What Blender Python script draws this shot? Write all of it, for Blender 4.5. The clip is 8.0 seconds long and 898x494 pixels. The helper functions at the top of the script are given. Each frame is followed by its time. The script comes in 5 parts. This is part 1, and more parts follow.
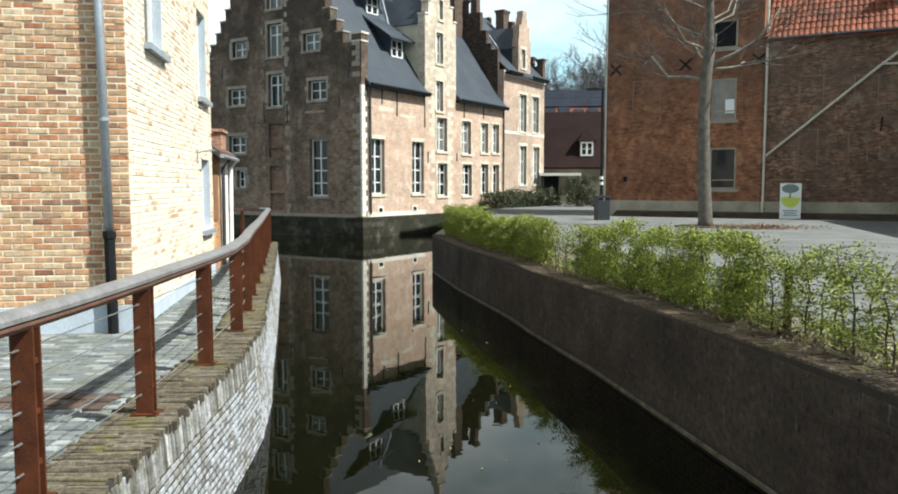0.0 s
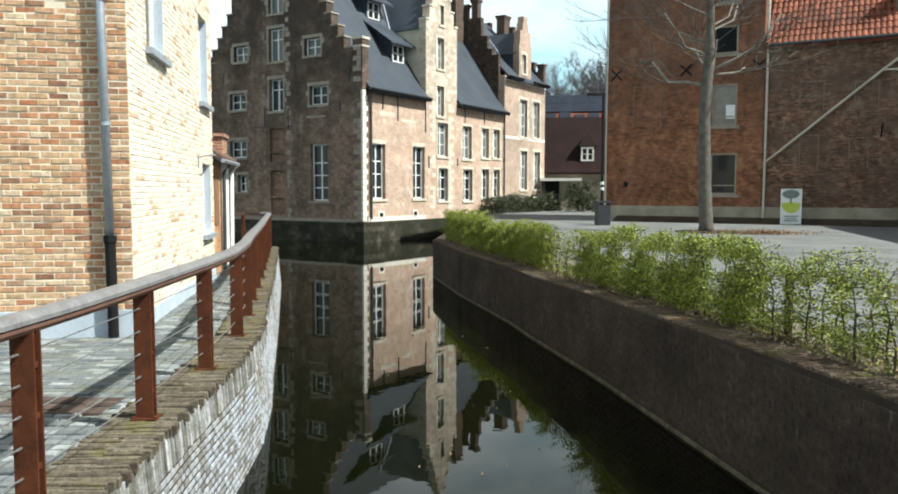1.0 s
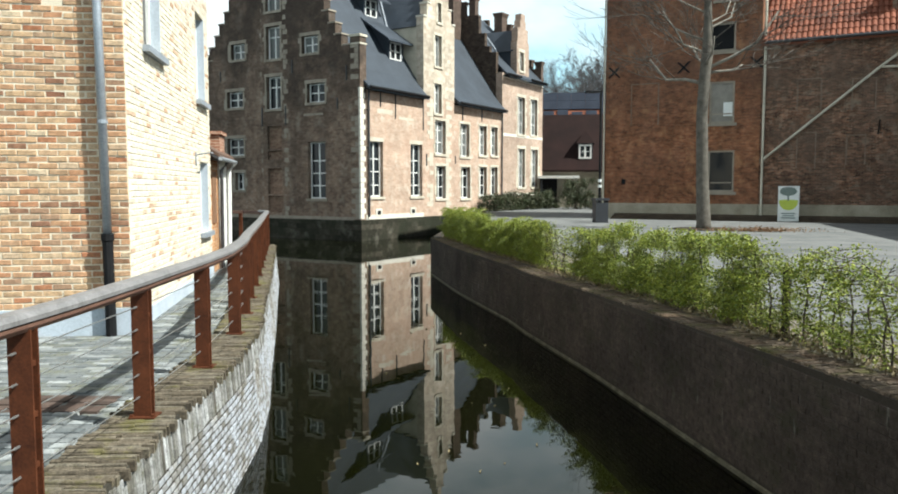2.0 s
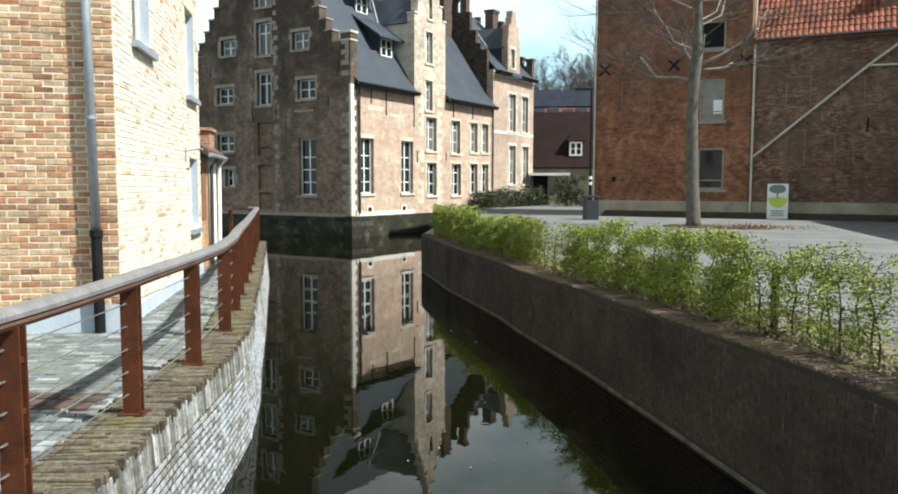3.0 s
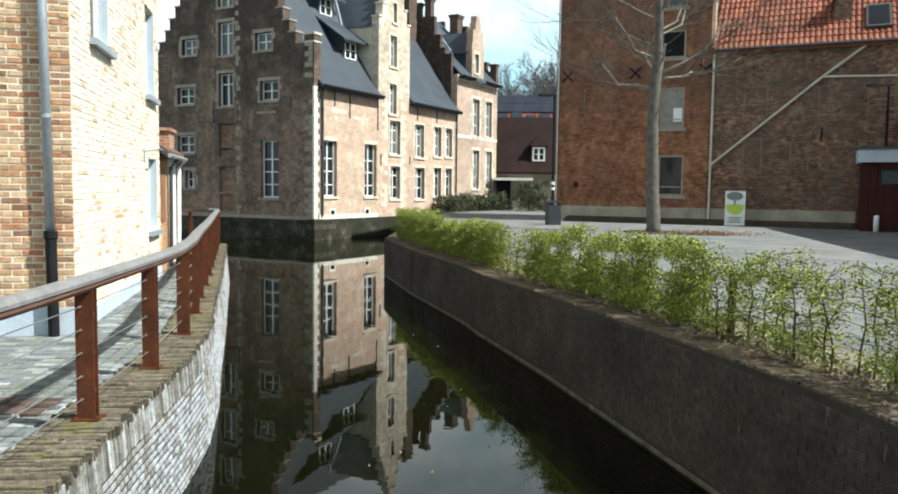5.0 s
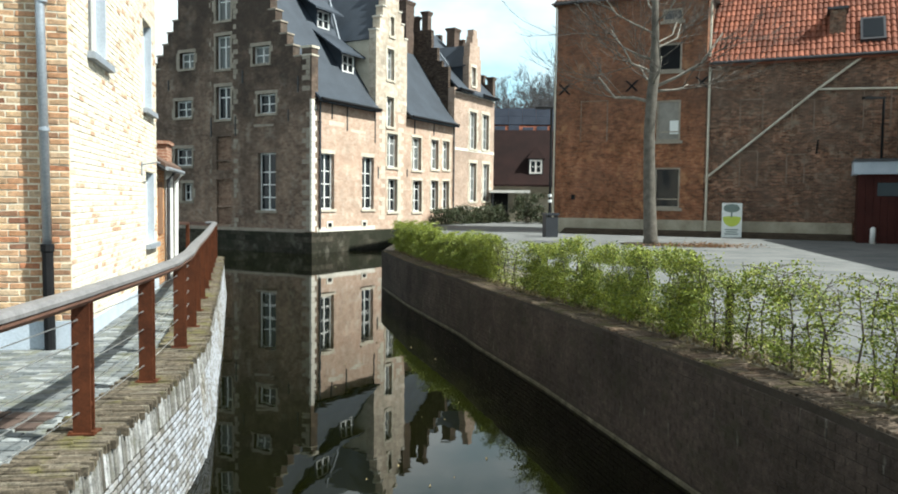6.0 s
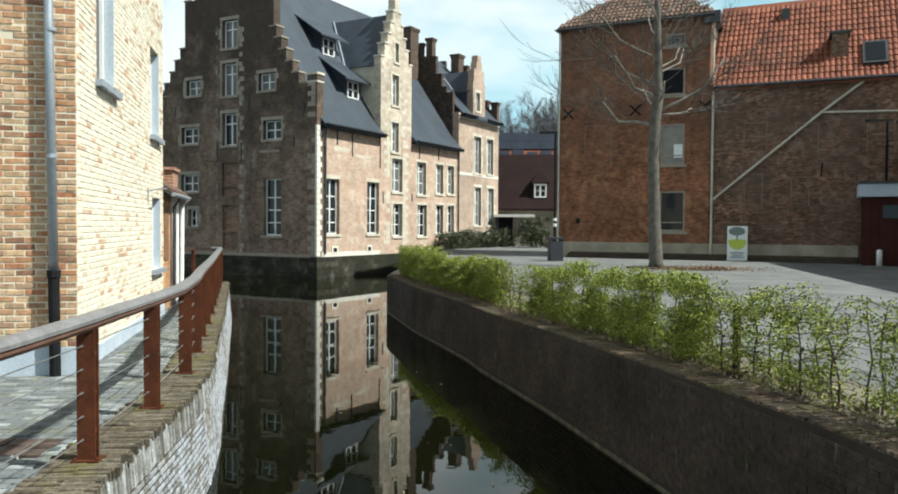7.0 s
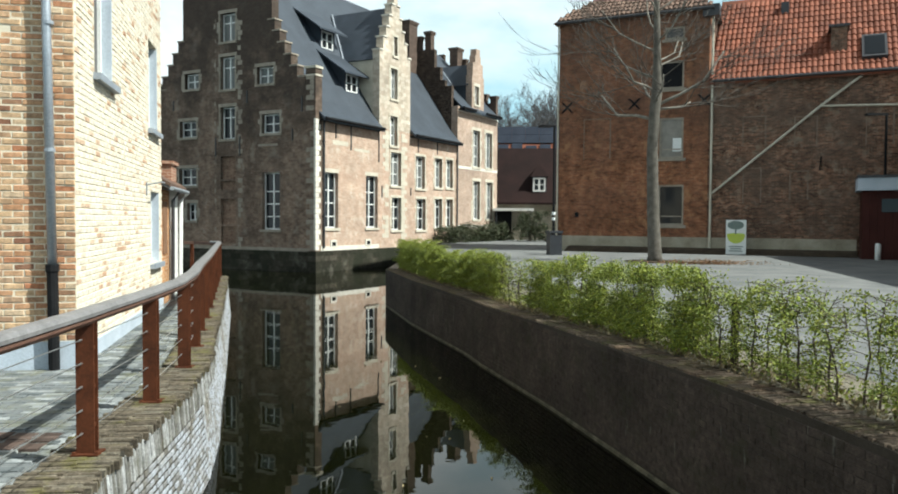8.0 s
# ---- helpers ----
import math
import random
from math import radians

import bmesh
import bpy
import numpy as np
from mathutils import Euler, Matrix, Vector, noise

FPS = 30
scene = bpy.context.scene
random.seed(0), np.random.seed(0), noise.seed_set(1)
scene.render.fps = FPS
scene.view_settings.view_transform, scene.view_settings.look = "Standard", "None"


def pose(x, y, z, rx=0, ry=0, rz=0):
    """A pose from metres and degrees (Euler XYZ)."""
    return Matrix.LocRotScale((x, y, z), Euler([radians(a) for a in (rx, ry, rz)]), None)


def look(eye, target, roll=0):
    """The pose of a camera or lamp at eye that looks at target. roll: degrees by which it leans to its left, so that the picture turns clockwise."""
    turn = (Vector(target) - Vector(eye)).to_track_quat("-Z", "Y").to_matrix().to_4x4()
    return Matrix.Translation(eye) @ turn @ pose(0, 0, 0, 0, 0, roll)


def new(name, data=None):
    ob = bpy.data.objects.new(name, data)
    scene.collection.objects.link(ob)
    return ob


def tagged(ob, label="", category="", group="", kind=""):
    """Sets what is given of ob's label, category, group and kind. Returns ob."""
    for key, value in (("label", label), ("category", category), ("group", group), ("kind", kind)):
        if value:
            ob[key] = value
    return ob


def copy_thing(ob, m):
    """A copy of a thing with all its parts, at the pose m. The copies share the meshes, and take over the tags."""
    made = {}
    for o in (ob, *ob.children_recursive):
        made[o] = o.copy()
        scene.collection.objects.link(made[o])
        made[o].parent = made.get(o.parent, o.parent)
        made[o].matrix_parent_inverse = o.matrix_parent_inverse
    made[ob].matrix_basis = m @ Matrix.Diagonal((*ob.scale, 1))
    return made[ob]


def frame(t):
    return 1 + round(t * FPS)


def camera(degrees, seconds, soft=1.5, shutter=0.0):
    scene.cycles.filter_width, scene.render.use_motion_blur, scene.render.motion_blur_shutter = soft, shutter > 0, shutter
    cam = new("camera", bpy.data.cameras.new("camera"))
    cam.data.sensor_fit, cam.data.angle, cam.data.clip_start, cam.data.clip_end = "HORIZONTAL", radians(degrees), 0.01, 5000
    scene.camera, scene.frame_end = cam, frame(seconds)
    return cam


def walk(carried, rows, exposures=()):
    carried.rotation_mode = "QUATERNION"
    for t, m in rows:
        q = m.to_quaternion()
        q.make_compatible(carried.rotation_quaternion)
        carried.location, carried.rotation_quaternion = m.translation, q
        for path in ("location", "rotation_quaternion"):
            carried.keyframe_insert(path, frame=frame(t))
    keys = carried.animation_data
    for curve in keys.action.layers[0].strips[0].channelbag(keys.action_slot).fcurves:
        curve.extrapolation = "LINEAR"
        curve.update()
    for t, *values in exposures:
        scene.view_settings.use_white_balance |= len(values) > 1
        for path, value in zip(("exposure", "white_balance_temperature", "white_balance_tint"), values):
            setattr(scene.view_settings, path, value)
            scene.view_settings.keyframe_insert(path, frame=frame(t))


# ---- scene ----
# The camera turns on the spot, hand held, on a bridge over the canal. z = 0 is the water.
cam = camera(60.29, 8.0, soft=1.9)
EYE = (0.0, 0.0, 2.85)
ROWS = [
    (0.0, -0.019, -4.541, 0.014),
    (0.5, -0.006, -4.347, -0.065),
    (1.0, 0.031, -4.178, -0.091),
    (2.5, -0.367, -4.489, 0.020),
    (3.0, -0.815, -4.576, -0.138),
    (3.5, -1.344, -4.578, -0.326),
    (4.0, -2.347, -4.601, -0.553),
    (4.5, -3.179, -4.445, -0.795),
    (6.0, -3.717, -3.336, -0.664),
    (6.5, -3.416, -2.294, -0.510),
    (7.0, -3.351, -1.533, -0.392),
    (7.5, -3.410, -1.603, -0.378),
    (8.0, -3.439, -1.985, -0.379),
]
walk(cam, [(t, pose(*EYE, 90 + pitch, roll, yaw)) for t, yaw, pitch, roll in ROWS],
     exposures=[(0.0, 0.86, 6200, 2), (3.0, 0.90, 6200, 2), (4.5, 0.96, 6150, 1), (6.0, 0.99, 6150, 1), (6.5, 0.82, 6150, 0), (7.0, 0.66, 6150, 0), (7.5, 0.67, 6150, 0), (8.0, 0.74, 6150, 0)])

# ---- light ----
SUN_AZ, SUN_EL = radians(-22), radians(48.5)
SUN_DIR = Vector((math.cos(SUN_AZ) * math.cos(SUN_EL), math.sin(SUN_AZ) * math.cos(SUN_EL), math.sin(SUN_EL)))
sun = new("sun", bpy.data.lights.new("sun", "SUN"))
sun.data.energy, sun.data.angle, sun.data.color = 5.0, radians(0.6), (1.0, 0.96, 0.90)
sun.matrix_world = look(SUN_DIR * 100, (0, 0, 0))
world = bpy.data.worlds.new("world")
scene.world = world
world.use_nodes = True
wn, wl = world.node_tree.nodes, world.node_tree.links
sky = wn.new("ShaderNodeTexSky")
sky.sky_type, sky.sun_disc = "NISHITA", False
sky.sun_elevation, sky.sun_rotation = SUN_EL, math.atan2(SUN_DIR.x, SUN_DIR.y)
sky.air_density, sky.dust_density = 1.0, 1.5
# bright broken cloud over the blue
wcoord, wmap = wn.new("ShaderNodeTexCoord"), wn.new("ShaderNodeMapping")
wmap.inputs["Scale"].default_value = (1.0, 1.0, 2.2)
wnoise, wramp, wmix = wn.new("ShaderNodeTexNoise"), wn.new("ShaderNodeValToRGB"), wn.new("ShaderNodeMixRGB")
wnoise.inputs["Scale"].default_value, wnoise.inputs["Detail"].default_value = 2.2, 6.0
wramp.color_ramp.elements[0].position, wramp.color_ramp.elements[1].position = 0.44, 0.58
wmix.inputs["Color2"].default_value = (32.0, 32.6, 33.2, 1)
wl.new(wcoord.outputs["Generated"], wmap.inputs["Vector"])
wl.new(wmap.outputs["Vector"], wnoise.inputs["Vector"])
wl.new(wnoise.outputs["Fac"], wramp.inputs["Fac"])
wl.new(wramp.outputs["Color"], wmix.inputs["Fac"])
wsep, wrise, whaze = wn.new("ShaderNodeSeparateXYZ"), wn.new("ShaderNodeValToRGB"), wn.new("ShaderNodeMixRGB")
wrise.color_ramp.elements[0].position, wrise.color_ramp.elements[1].position = 0.22, 0.55
wrise.color_ramp.elements[0].color, wrise.color_ramp.elements[1].color = (0.9, 0.9, 0.9, 1), (0.0, 0.0, 0.0, 1)
whaze.inputs["Color2"].default_value = (17.5, 27.0, 31.0, 1)
wl.new(wcoord.outputs["Generated"], wsep.inputs["Vector"])
wl.new(wsep.outputs["Z"], wrise.inputs["Fac"])
wl.new(wrise.outputs["Color"], whaze.inputs["Fac"])
wl.new(sky.outputs["Color"], whaze.inputs["Color1"])
wl.new(whaze.outputs["Color"], wmix.inputs["Color1"])
wl.new(wmix.outputs["Color"], wn["Background"].inputs["Color"])
wn["Background"].inputs["Strength"].default_value = 0.0205


# ---- materials ----
def nodes_of(name, rough=0.8, metal=0.0):
    m = bpy.data.materials.new(name)
    m.use_nodes = True
    n, l = m.node_tree.nodes, m.node_tree.links
    b = n["Principled BSDF"]
    b.inputs["Roughness"].default_value, b.inputs["Metallic"].default_value = rough, metal
    b.inputs["Specular IOR Level"].default_value = 0.15 if rough >= 0.7 else 0.5
    return m, n, l, b


def rgba(c):
    return (c[0], c[1], c[2], 1.0)


def noise_node(n, l, vec, scale, detail=5.0, rough=0.6):
    t = n.new("ShaderNodeTexNoise")
    t.inputs["Scale"].default_value, t.inputs["Detail"].default_value, t.inputs["Roughness"].default_value = scale, detail, rough
    l.new(vec, t.inputs["Vector"])
    return t.outputs["Fac"]


def ramp_node(n, l, fac, stops):
    r = n.new("ShaderNodeValToRGB")
    e = r.color_ramp.elements
    while len(e) < len(stops):
        e.new(0.5)
    for k, (p, c) in enumerate(stops):
        e[k].position, e[k].color = p, rgba(c)
    l.new(fac, r.inputs["Fac"])
    return r.outputs["Color"]


def mix_node(n, l, fac, a, b, mode="MIX"):
    x = n.new("ShaderNodeMixRGB")
    x.blend_type = mode
    for key, v in (("Fac", fac), ("Color1", a), ("Color2", b)):
        if isinstance(v, (int, float)):
            x.inputs[key].default_value = v
        elif isinstance(v, tuple):
            x.inputs[key].default_value = rgba(v)
        else:
            l.new(v, x.inputs[key])
    return x.outputs["Color"]


def bump_node(n, l, b, height, strength=0.4, dist=0.01):
    k = n.new("ShaderNodeBump")
    k.inputs["Strength"].default_value, k.inputs["Distance"].default_value = strength, dist
    l.new(height, k.inputs["Height"])
    l.new(k.outputs["Normal"], b.inputs["Normal"])


def mottled(name, dark, light, rough=0.8, scale=3.0, fine=40.0, metal=0.0, bump=0.3, dist=0.004, per_object=0.0, per_island=0.0):
    """A surface whose colour wanders between two tones at two scales."""
    m, n, l, b = nodes_of(name, rough, metal)
    vec = n.new("ShaderNodeTexCoord").outputs["Object"]
    big, small = noise_node(n, l, vec, scale), noise_node(n, l, vec, fine)
    col = ramp_node(n, l, big, [(0.32, dark), (0.68, light)])
    col = mix_node(n, l, 0.35, col, ramp_node(n, l, small, [(0.3, tuple(0.6 * c for c in dark)), (0.7, tuple(min(1, 1.15 * c) for c in light))]))
    for amount, node, out in ((per_object, "ShaderNodeObjectInfo", "Random"), (per_island, "ShaderNodeNewGeometry", "Random Per Island")):
        if amount:
            r = n.new(node).outputs[out]
            col = mix_node(n, l, 1.0, col, ramp_node(n, l, r, [(0.0, (1 - amount,) * 3), (1.0, (1 + amount * 0.6,) * 3)]), "MULTIPLY")
    l.new(col, b.inputs["Base Color"])
    bump_node(n, l, b, small, bump, dist)
    return m


def brick_material(name, tones, mortar, width=0.22, height=0.068, joint=0.011, patchy=None, contrast=0.3, dark_tone=None, bond=0.5, grit=5.0, speck=35.0, wander=1.0, dark_most=0.92, dark_range=(0.36, 0.55), dark_size=0.22, blend=0.4, rise=None):
    """Brickwork on metre UVs: brick tones, weathered patches, sunk joints."""
    m, n, l, b = nodes_of(name, 0.9)
    tc = n.new("ShaderNodeTexCoord")
    uv, ob = tc.outputs["UV"], tc.outputs["Object"]
    br = n.new("ShaderNodeTexBrick")
    br.offset = bond
    for key, v in (("Scale", 1.0), ("Mortar Size", joint / 2), ("Mortar Smooth", 0.3), ("Brick Width", width), ("Row Height", height), ("Bias", 0.0)):
        br.inputs[key].default_value = v
    br.inputs["Color1"].default_value, br.inputs["Color2"].default_value, br.inputs["Mortar"].default_value = (0, 0, 0, 1), (1, 1, 1, 1), (0.5, 0.5, 0.5, 1)
    l.new(uv, br.inputs["Vector"])
    k = len(tones) - 1
    faces = ramp_node(n, l, br.outputs["Color"], [(i / k, c) for i, c in enumerate(tones)])
    fine = noise_node(n, l, ob, speck)
    faces = mix_node(n, l, blend, faces, ramp_node(n, l, fine, [(0.25, tuple(0.5 * c for c in tones[0])), (0.75, tuple(1.3 * c for c in tones[-1]))]), "OVERLAY")
    col = mix_node(n, l, br.outputs["Fac"], faces, mortar)
    big = noise_node(n, l, ob, 0.55, 6.0, 0.65)
    col = mix_node(n, l, 1.0, col, ramp_node(n, l, big, [(0.3, tuple(1 - wander * (1 - q) for q in (0.62, 0.60, 0.58))), (0.7, tuple(1 + wander * (q - 1) for q in (1.18, 1.12, 1.08)))]), "MULTIPLY")
    mid = noise_node(n, l, ob, grit, 8.0, 0.75)
    col = mix_node(n, l, 1.0, col, ramp_node(n, l, mid, [(0.32, (1 - contrast,) * 3), (0.68, (1 + contrast,) * 3)]), "MULTIPLY")
    if patchy:
        spot = noise_node(n, l, ob, 1.3, 7.0, 0.7)
        fac = ramp_node(n, l, spot, [(0.54, (0, 0, 0)), (0.66, (0.75, 0.75, 0.75))])
        col = mix_node(n, l, fac, col, patchy)
    if dark_tone:
        cloud = noise_node(n, l, ob, dark_size, 7.0, 0.68)
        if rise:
            # darker tone gains with height; on the gable it holds stains and shade
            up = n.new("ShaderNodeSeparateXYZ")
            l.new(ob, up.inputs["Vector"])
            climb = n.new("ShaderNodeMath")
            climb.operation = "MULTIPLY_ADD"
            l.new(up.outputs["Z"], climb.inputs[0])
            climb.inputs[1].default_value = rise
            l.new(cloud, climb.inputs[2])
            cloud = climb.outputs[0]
        col = mix_node(n, l, ramp_node(n, l, cloud, [(dark_range[0], (0, 0, 0)), (dark_range[1], (dark_most,) * 3)]), col, dark_tone)
    l.new(col, b.inputs["Base Color"])
    inv = n.new("ShaderNodeMath")
    inv.operation = "SUBTRACT"
    inv.inputs[0].default_value = 1.0
    l.new(br.outputs["Fac"], inv.inputs[1])
    add = n.new("ShaderNodeMath")
    add.operation = "MULTIPLY_ADD"
    l.new(fine, add.inputs[0])
    add.inputs[1].default_value = 0.6
    l.new(inv.outputs[0], add.inputs[2])
    bump_node(n, l, b, add.outputs[0], 0.6, 0.008)
    return m


M = {}
MANOR = [(0.305, 0.21, 0.167), (0.40, 0.298, 0.243), (0.475, 0.377, 0.314)]
M["manor_brick"] = brick_material("manor_brick", [(0.42, 0.305, 0.235), (0.48, 0.365, 0.29), (0.53, 0.42, 0.342)], (0.51, 0.43, 0.352), patchy=(0.60, 0.525, 0.44), contrast=0.2, speck=20.0, grit=1.8, wander=0.55, blend=0.2, dark_tone=(0.38, 0.245, 0.18), dark_range=(0.5, 0.68), dark_most=0.5, dark_size=0.5)
# the front's brick again, darker: shade and stains are put into its colour
M["shaded_gable_brick"] = brick_material("shaded_gable_brick", [(0.205, 0.147, 0.114), (0.285, 0.213, 0.168), (0.355, 0.283, 0.23)], (0.34, 0.29, 0.233), patchy=(0.37, 0.315, 0.258), contrast=0.45, dark_tone=(0.045, 0.035, 0.029), dark_most=0.88, dark_range=(0.5, 0.88), dark_size=0.35, rise=0.03, speck=9.0, grit=1.8, blend=0.4, wander=0.9)
M["pale_block"] = brick_material("pale_block", [(0.43, 0.385, 0.325), (0.54, 0.495, 0.43), (0.61, 0.57, 0.51)], (0.42, 0.37, 0.31), width=0.42, height=0.24, joint=0.016, patchy=(0.41, 0.32, 0.25), contrast=0.22)
M["beige_wall"] = brick_material("beige_wall", [(0.36, 0.275, 0.22), (0.43, 0.345, 0.285), (0.49, 0.405, 0.345)], (0.46, 0.39, 0.33), patchy=(0.34, 0.26, 0.21), contrast=0.15, blend=0.25)
M["tower_brick"] = brick_material("tower_brick", [(0.18, 0.088, 0.054), (0.285, 0.137, 0.077), (0.375, 0.20, 0.116)], (0.27, 0.19, 0.13), joint=0.012, grit=2.4, speck=7.0, patchy=(0.39, 0.205, 0.105), contrast=0.55, dark_tone=(0.12, 0.073, 0.055), dark_range=(0.52, 0.87), dark_most=0.72, dark_size=0.3, rise=0.02, wander=1.3, blend=0.4)
M["barn_brick"] = brick_material("barn_brick", [(0.07, 0.04, 0.03), (0.205, 0.118, 0.082), (0.38, 0.245, 0.175)], (0.29, 0.245, 0.19), joint=0.014, grit=2.6, speck=7.0, patchy=(0.235, 0.20, 0.152), contrast=0.65, dark_tone=(0.12, 0.085, 0.065), dark_range=(0.42, 0.62), dark_most=0.7, dark_size=0.35, wander=1.2, blend=0.6)
M["edge_mortar"] = mottled("edge_mortar", (0.13, 0.094, 0.07), (0.24, 0.19, 0.145), 0.95, 1.5, 25.0)
M["mortar"] = mottled("mortar", (0.66, 0.57, 0.43), (0.78, 0.71, 0.57), 0.95, 2.0, 90.0)
M["stone"] = mottled("stone", (0.42, 0.37, 0.29), (0.62, 0.57, 0.47), 0.85, 1.6, 30.0)
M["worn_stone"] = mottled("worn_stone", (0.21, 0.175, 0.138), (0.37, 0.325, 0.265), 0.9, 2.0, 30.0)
M["white_stone"] = mottled("white_stone", (0.55, 0.51, 0.43), (0.74, 0.70, 0.62), 0.85, 1.6, 30.0)
M["plinth_stone"] = brick_material("plinth_stone", [(0.035, 0.034, 0.026), (0.075, 0.07, 0.055), (0.12, 0.11, 0.088)], (0.03, 0.028, 0.022), width=0.7, height=0.3, joint=0.02, patchy=(0.13, 0.12, 0.098), contrast=0.5, dark_tone=(0.022, 0.024, 0.015), dark_range=(0.42, 0.6))
M["slate"] = mottled("slate", (0.017, 0.023, 0.033), (0.043, 0.055, 0.073), 0.62, 0.7, 25.0)
M["white_paint"] = mottled("white_paint", (0.66, 0.65, 0.62), (0.80, 0.79, 0.76), 0.5, 4.0, 60.0)
M["dark_trim"] = mottled("dark_trim", (0.025, 0.025, 0.027), (0.05, 0.05, 0.055), 0.5)
M["black"] = mottled("black", (0.005, 0.005, 0.006), (0.014, 0.014, 0.015), 0.75)
M["grey_frame"] = mottled("grey_frame", (0.20, 0.23, 0.27), (0.32, 0.35, 0.39), 0.5)
M["plaza"] = mottled("plaza", (0.09, 0.095, 0.095), (0.20, 0.20, 0.194), 0.9, 0.9, 28.0, bump=0.5, dist=0.01)
M["niche_brick"] = brick_material("niche_brick", [(0.17, 0.115, 0.088), (0.25, 0.175, 0.135), (0.31, 0.225, 0.175)], (0.33, 0.27, 0.21))
M["canal_wall"] = mottled("canal_wall", (0.025, 0.022, 0.017), (0.075, 0.068, 0.055), 0.95, 1.1, 40.0)
M["corten"] = mottled("corten", (0.04, 0.0135, 0.007), (0.115, 0.037, 0.0155), 0.7, 5.0, 60.0)
M["rail_wood"] = mottled("rail_wood", (0.11, 0.105, 0.105), (0.235, 0.225, 0.225), 0.5, 6.0, 50.0)
M["rail_under"] = mottled("rail_under", (0.09, 0.045, 0.032), (0.16, 0.085, 0.06), 0.6, 6.0, 50.0)
M["cable"] = mottled("cable", (0.35, 0.35, 0.34), (0.5, 0.5, 0.49), 0.35, metal=0.8)
M["zinc"] = mottled("zinc", (0.28, 0.31, 0.35), (0.42, 0.45, 0.49), 0.4, 4.0, 40.0, metal=0.5)
M["bark"] = mottled("bark", (0.055, 0.049, 0.041), (0.155, 0.14, 0.118), 0.9, 4.0, 30.0, bump=0.6, dist=0.01)
M["limb_bark"] = mottled("limb_bark", (0.11, 0.10, 0.083), (0.29, 0.265, 0.225), 0.9, 4.0, 30.0, bump=0.6, dist=0.01)
M["branch_twig"] = mottled("branch_twig", (0.06, 0.052, 0.044), (0.125, 0.11, 0.095), 0.9, 4.0, 30.0)
M["grey_twig"] = mottled("grey_twig", (0.07, 0.066, 0.068), (0.125, 0.118, 0.12), 0.9, 4.0, 30.0)
M["twig"] = mottled("twig", (0.055, 0.043, 0.033), (0.11, 0.088, 0.068), 0.9, 4.0, 30.0)
M["pantile"] = mottled("pantile", (0.11, 0.036, 0.022), (0.265, 0.095, 0.055), 0.7, 0.8, 20.0, per_island=0.35)
M["old_tile"] = mottled("old_tile", (0.085, 0.054, 0.042), (0.185, 0.12, 0.09), 0.8, 0.8, 20.0, per_island=0.3)
# parapet brick darkened: the shade on its face is put into the colour
M["shaded_parapet_brick"] = brick_material("shaded_parapet_brick", [(0.042, 0.032, 0.027), (0.085, 0.064, 0.052), (0.145, 0.113, 0.092)], (0.15, 0.128, 0.105), contrast=0.4)
M["chimney_brick"] = brick_material("chimney_brick", [(0.10, 0.067, 0.053), (0.19, 0.13, 0.102), (0.27, 0.20, 0.16)], (0.25, 0.20, 0.16), contrast=0.35, dark_tone=(0.07, 0.055, 0.047), dark_most=0.6)
M["stack_brick"] = brick_material("stack_brick", [(0.27, 0.15, 0.105), (0.36, 0.22, 0.16), (0.44, 0.30, 0.23)], (0.48, 0.40, 0.32))
M["annex_brick"] = brick_material("annex_brick", [(0.37, 0.19, 0.095), (0.47, 0.28, 0.15), (0.54, 0.36, 0.20)], (0.62, 0.53, 0.39))
M["red_roof"] = mottled("red_roof", (0.009, 0.0045, 0.004), (0.022, 0.0098, 0.0085), 0.8, 0.6, 14.0)


M["path_bed"] = mottled("path_bed", (0.06, 0.062, 0.056), (0.12, 0.12, 0.11), 0.95, 1.5, 50.0)
M["plinth_paint"] = mottled("plinth_paint", (0.38, 0.43, 0.49), (0.50, 0.55, 0.61), 0.8, 2.0, 40.0)
M["cream_plinth"] = mottled("cream_plinth", (0.20, 0.175, 0.125), (0.44, 0.395, 0.31), 0.9, 1.2, 20.0)
M["mulch"] = mottled("mulch", (0.025, 0.02, 0.015), (0.085, 0.065, 0.045), 0.95, 2.0, 30.0, bump=0.8, dist=0.03)
M["drain_sett"] = mottled("drain_sett", (0.06, 0.048, 0.042), (0.12, 0.083, 0.068), 0.9, 6.0, 60.0, per_object=0.4)
M["brown_board"] = mottled("brown_board", (0.16, 0.085, 0.05), (0.26, 0.15, 0.09), 0.7, 3.0, 40.0)
M["shed_red"] = mottled("shed_red", (0.035, 0.010, 0.008), (0.065, 0.019, 0.015), 0.7, 1.5, 30.0)
M["solar"] = mottled("solar", (0.012, 0.015, 0.024), (0.024, 0.03, 0.044), 0.7, 1.0, 20.0, bump=0.05)
M["sign_white"] = mottled("sign_white", (0.68, 0.69, 0.67), (0.76, 0.77, 0.75), 0.4)
M["sign_lime"] = mottled("sign_lime", (0.42, 0.50, 0.05), (0.50, 0.58, 0.08), 0.5)
M["sign_grey"] = mottled("sign_grey", (0.13, 0.17, 0.15), (0.18, 0.22, 0.20), 0.5)
M["white_wall"] = mottled("white_wall", (0.66, 0.64, 0.60), (0.80, 0.78, 0.74), 0.85, 1.4, 30.0)
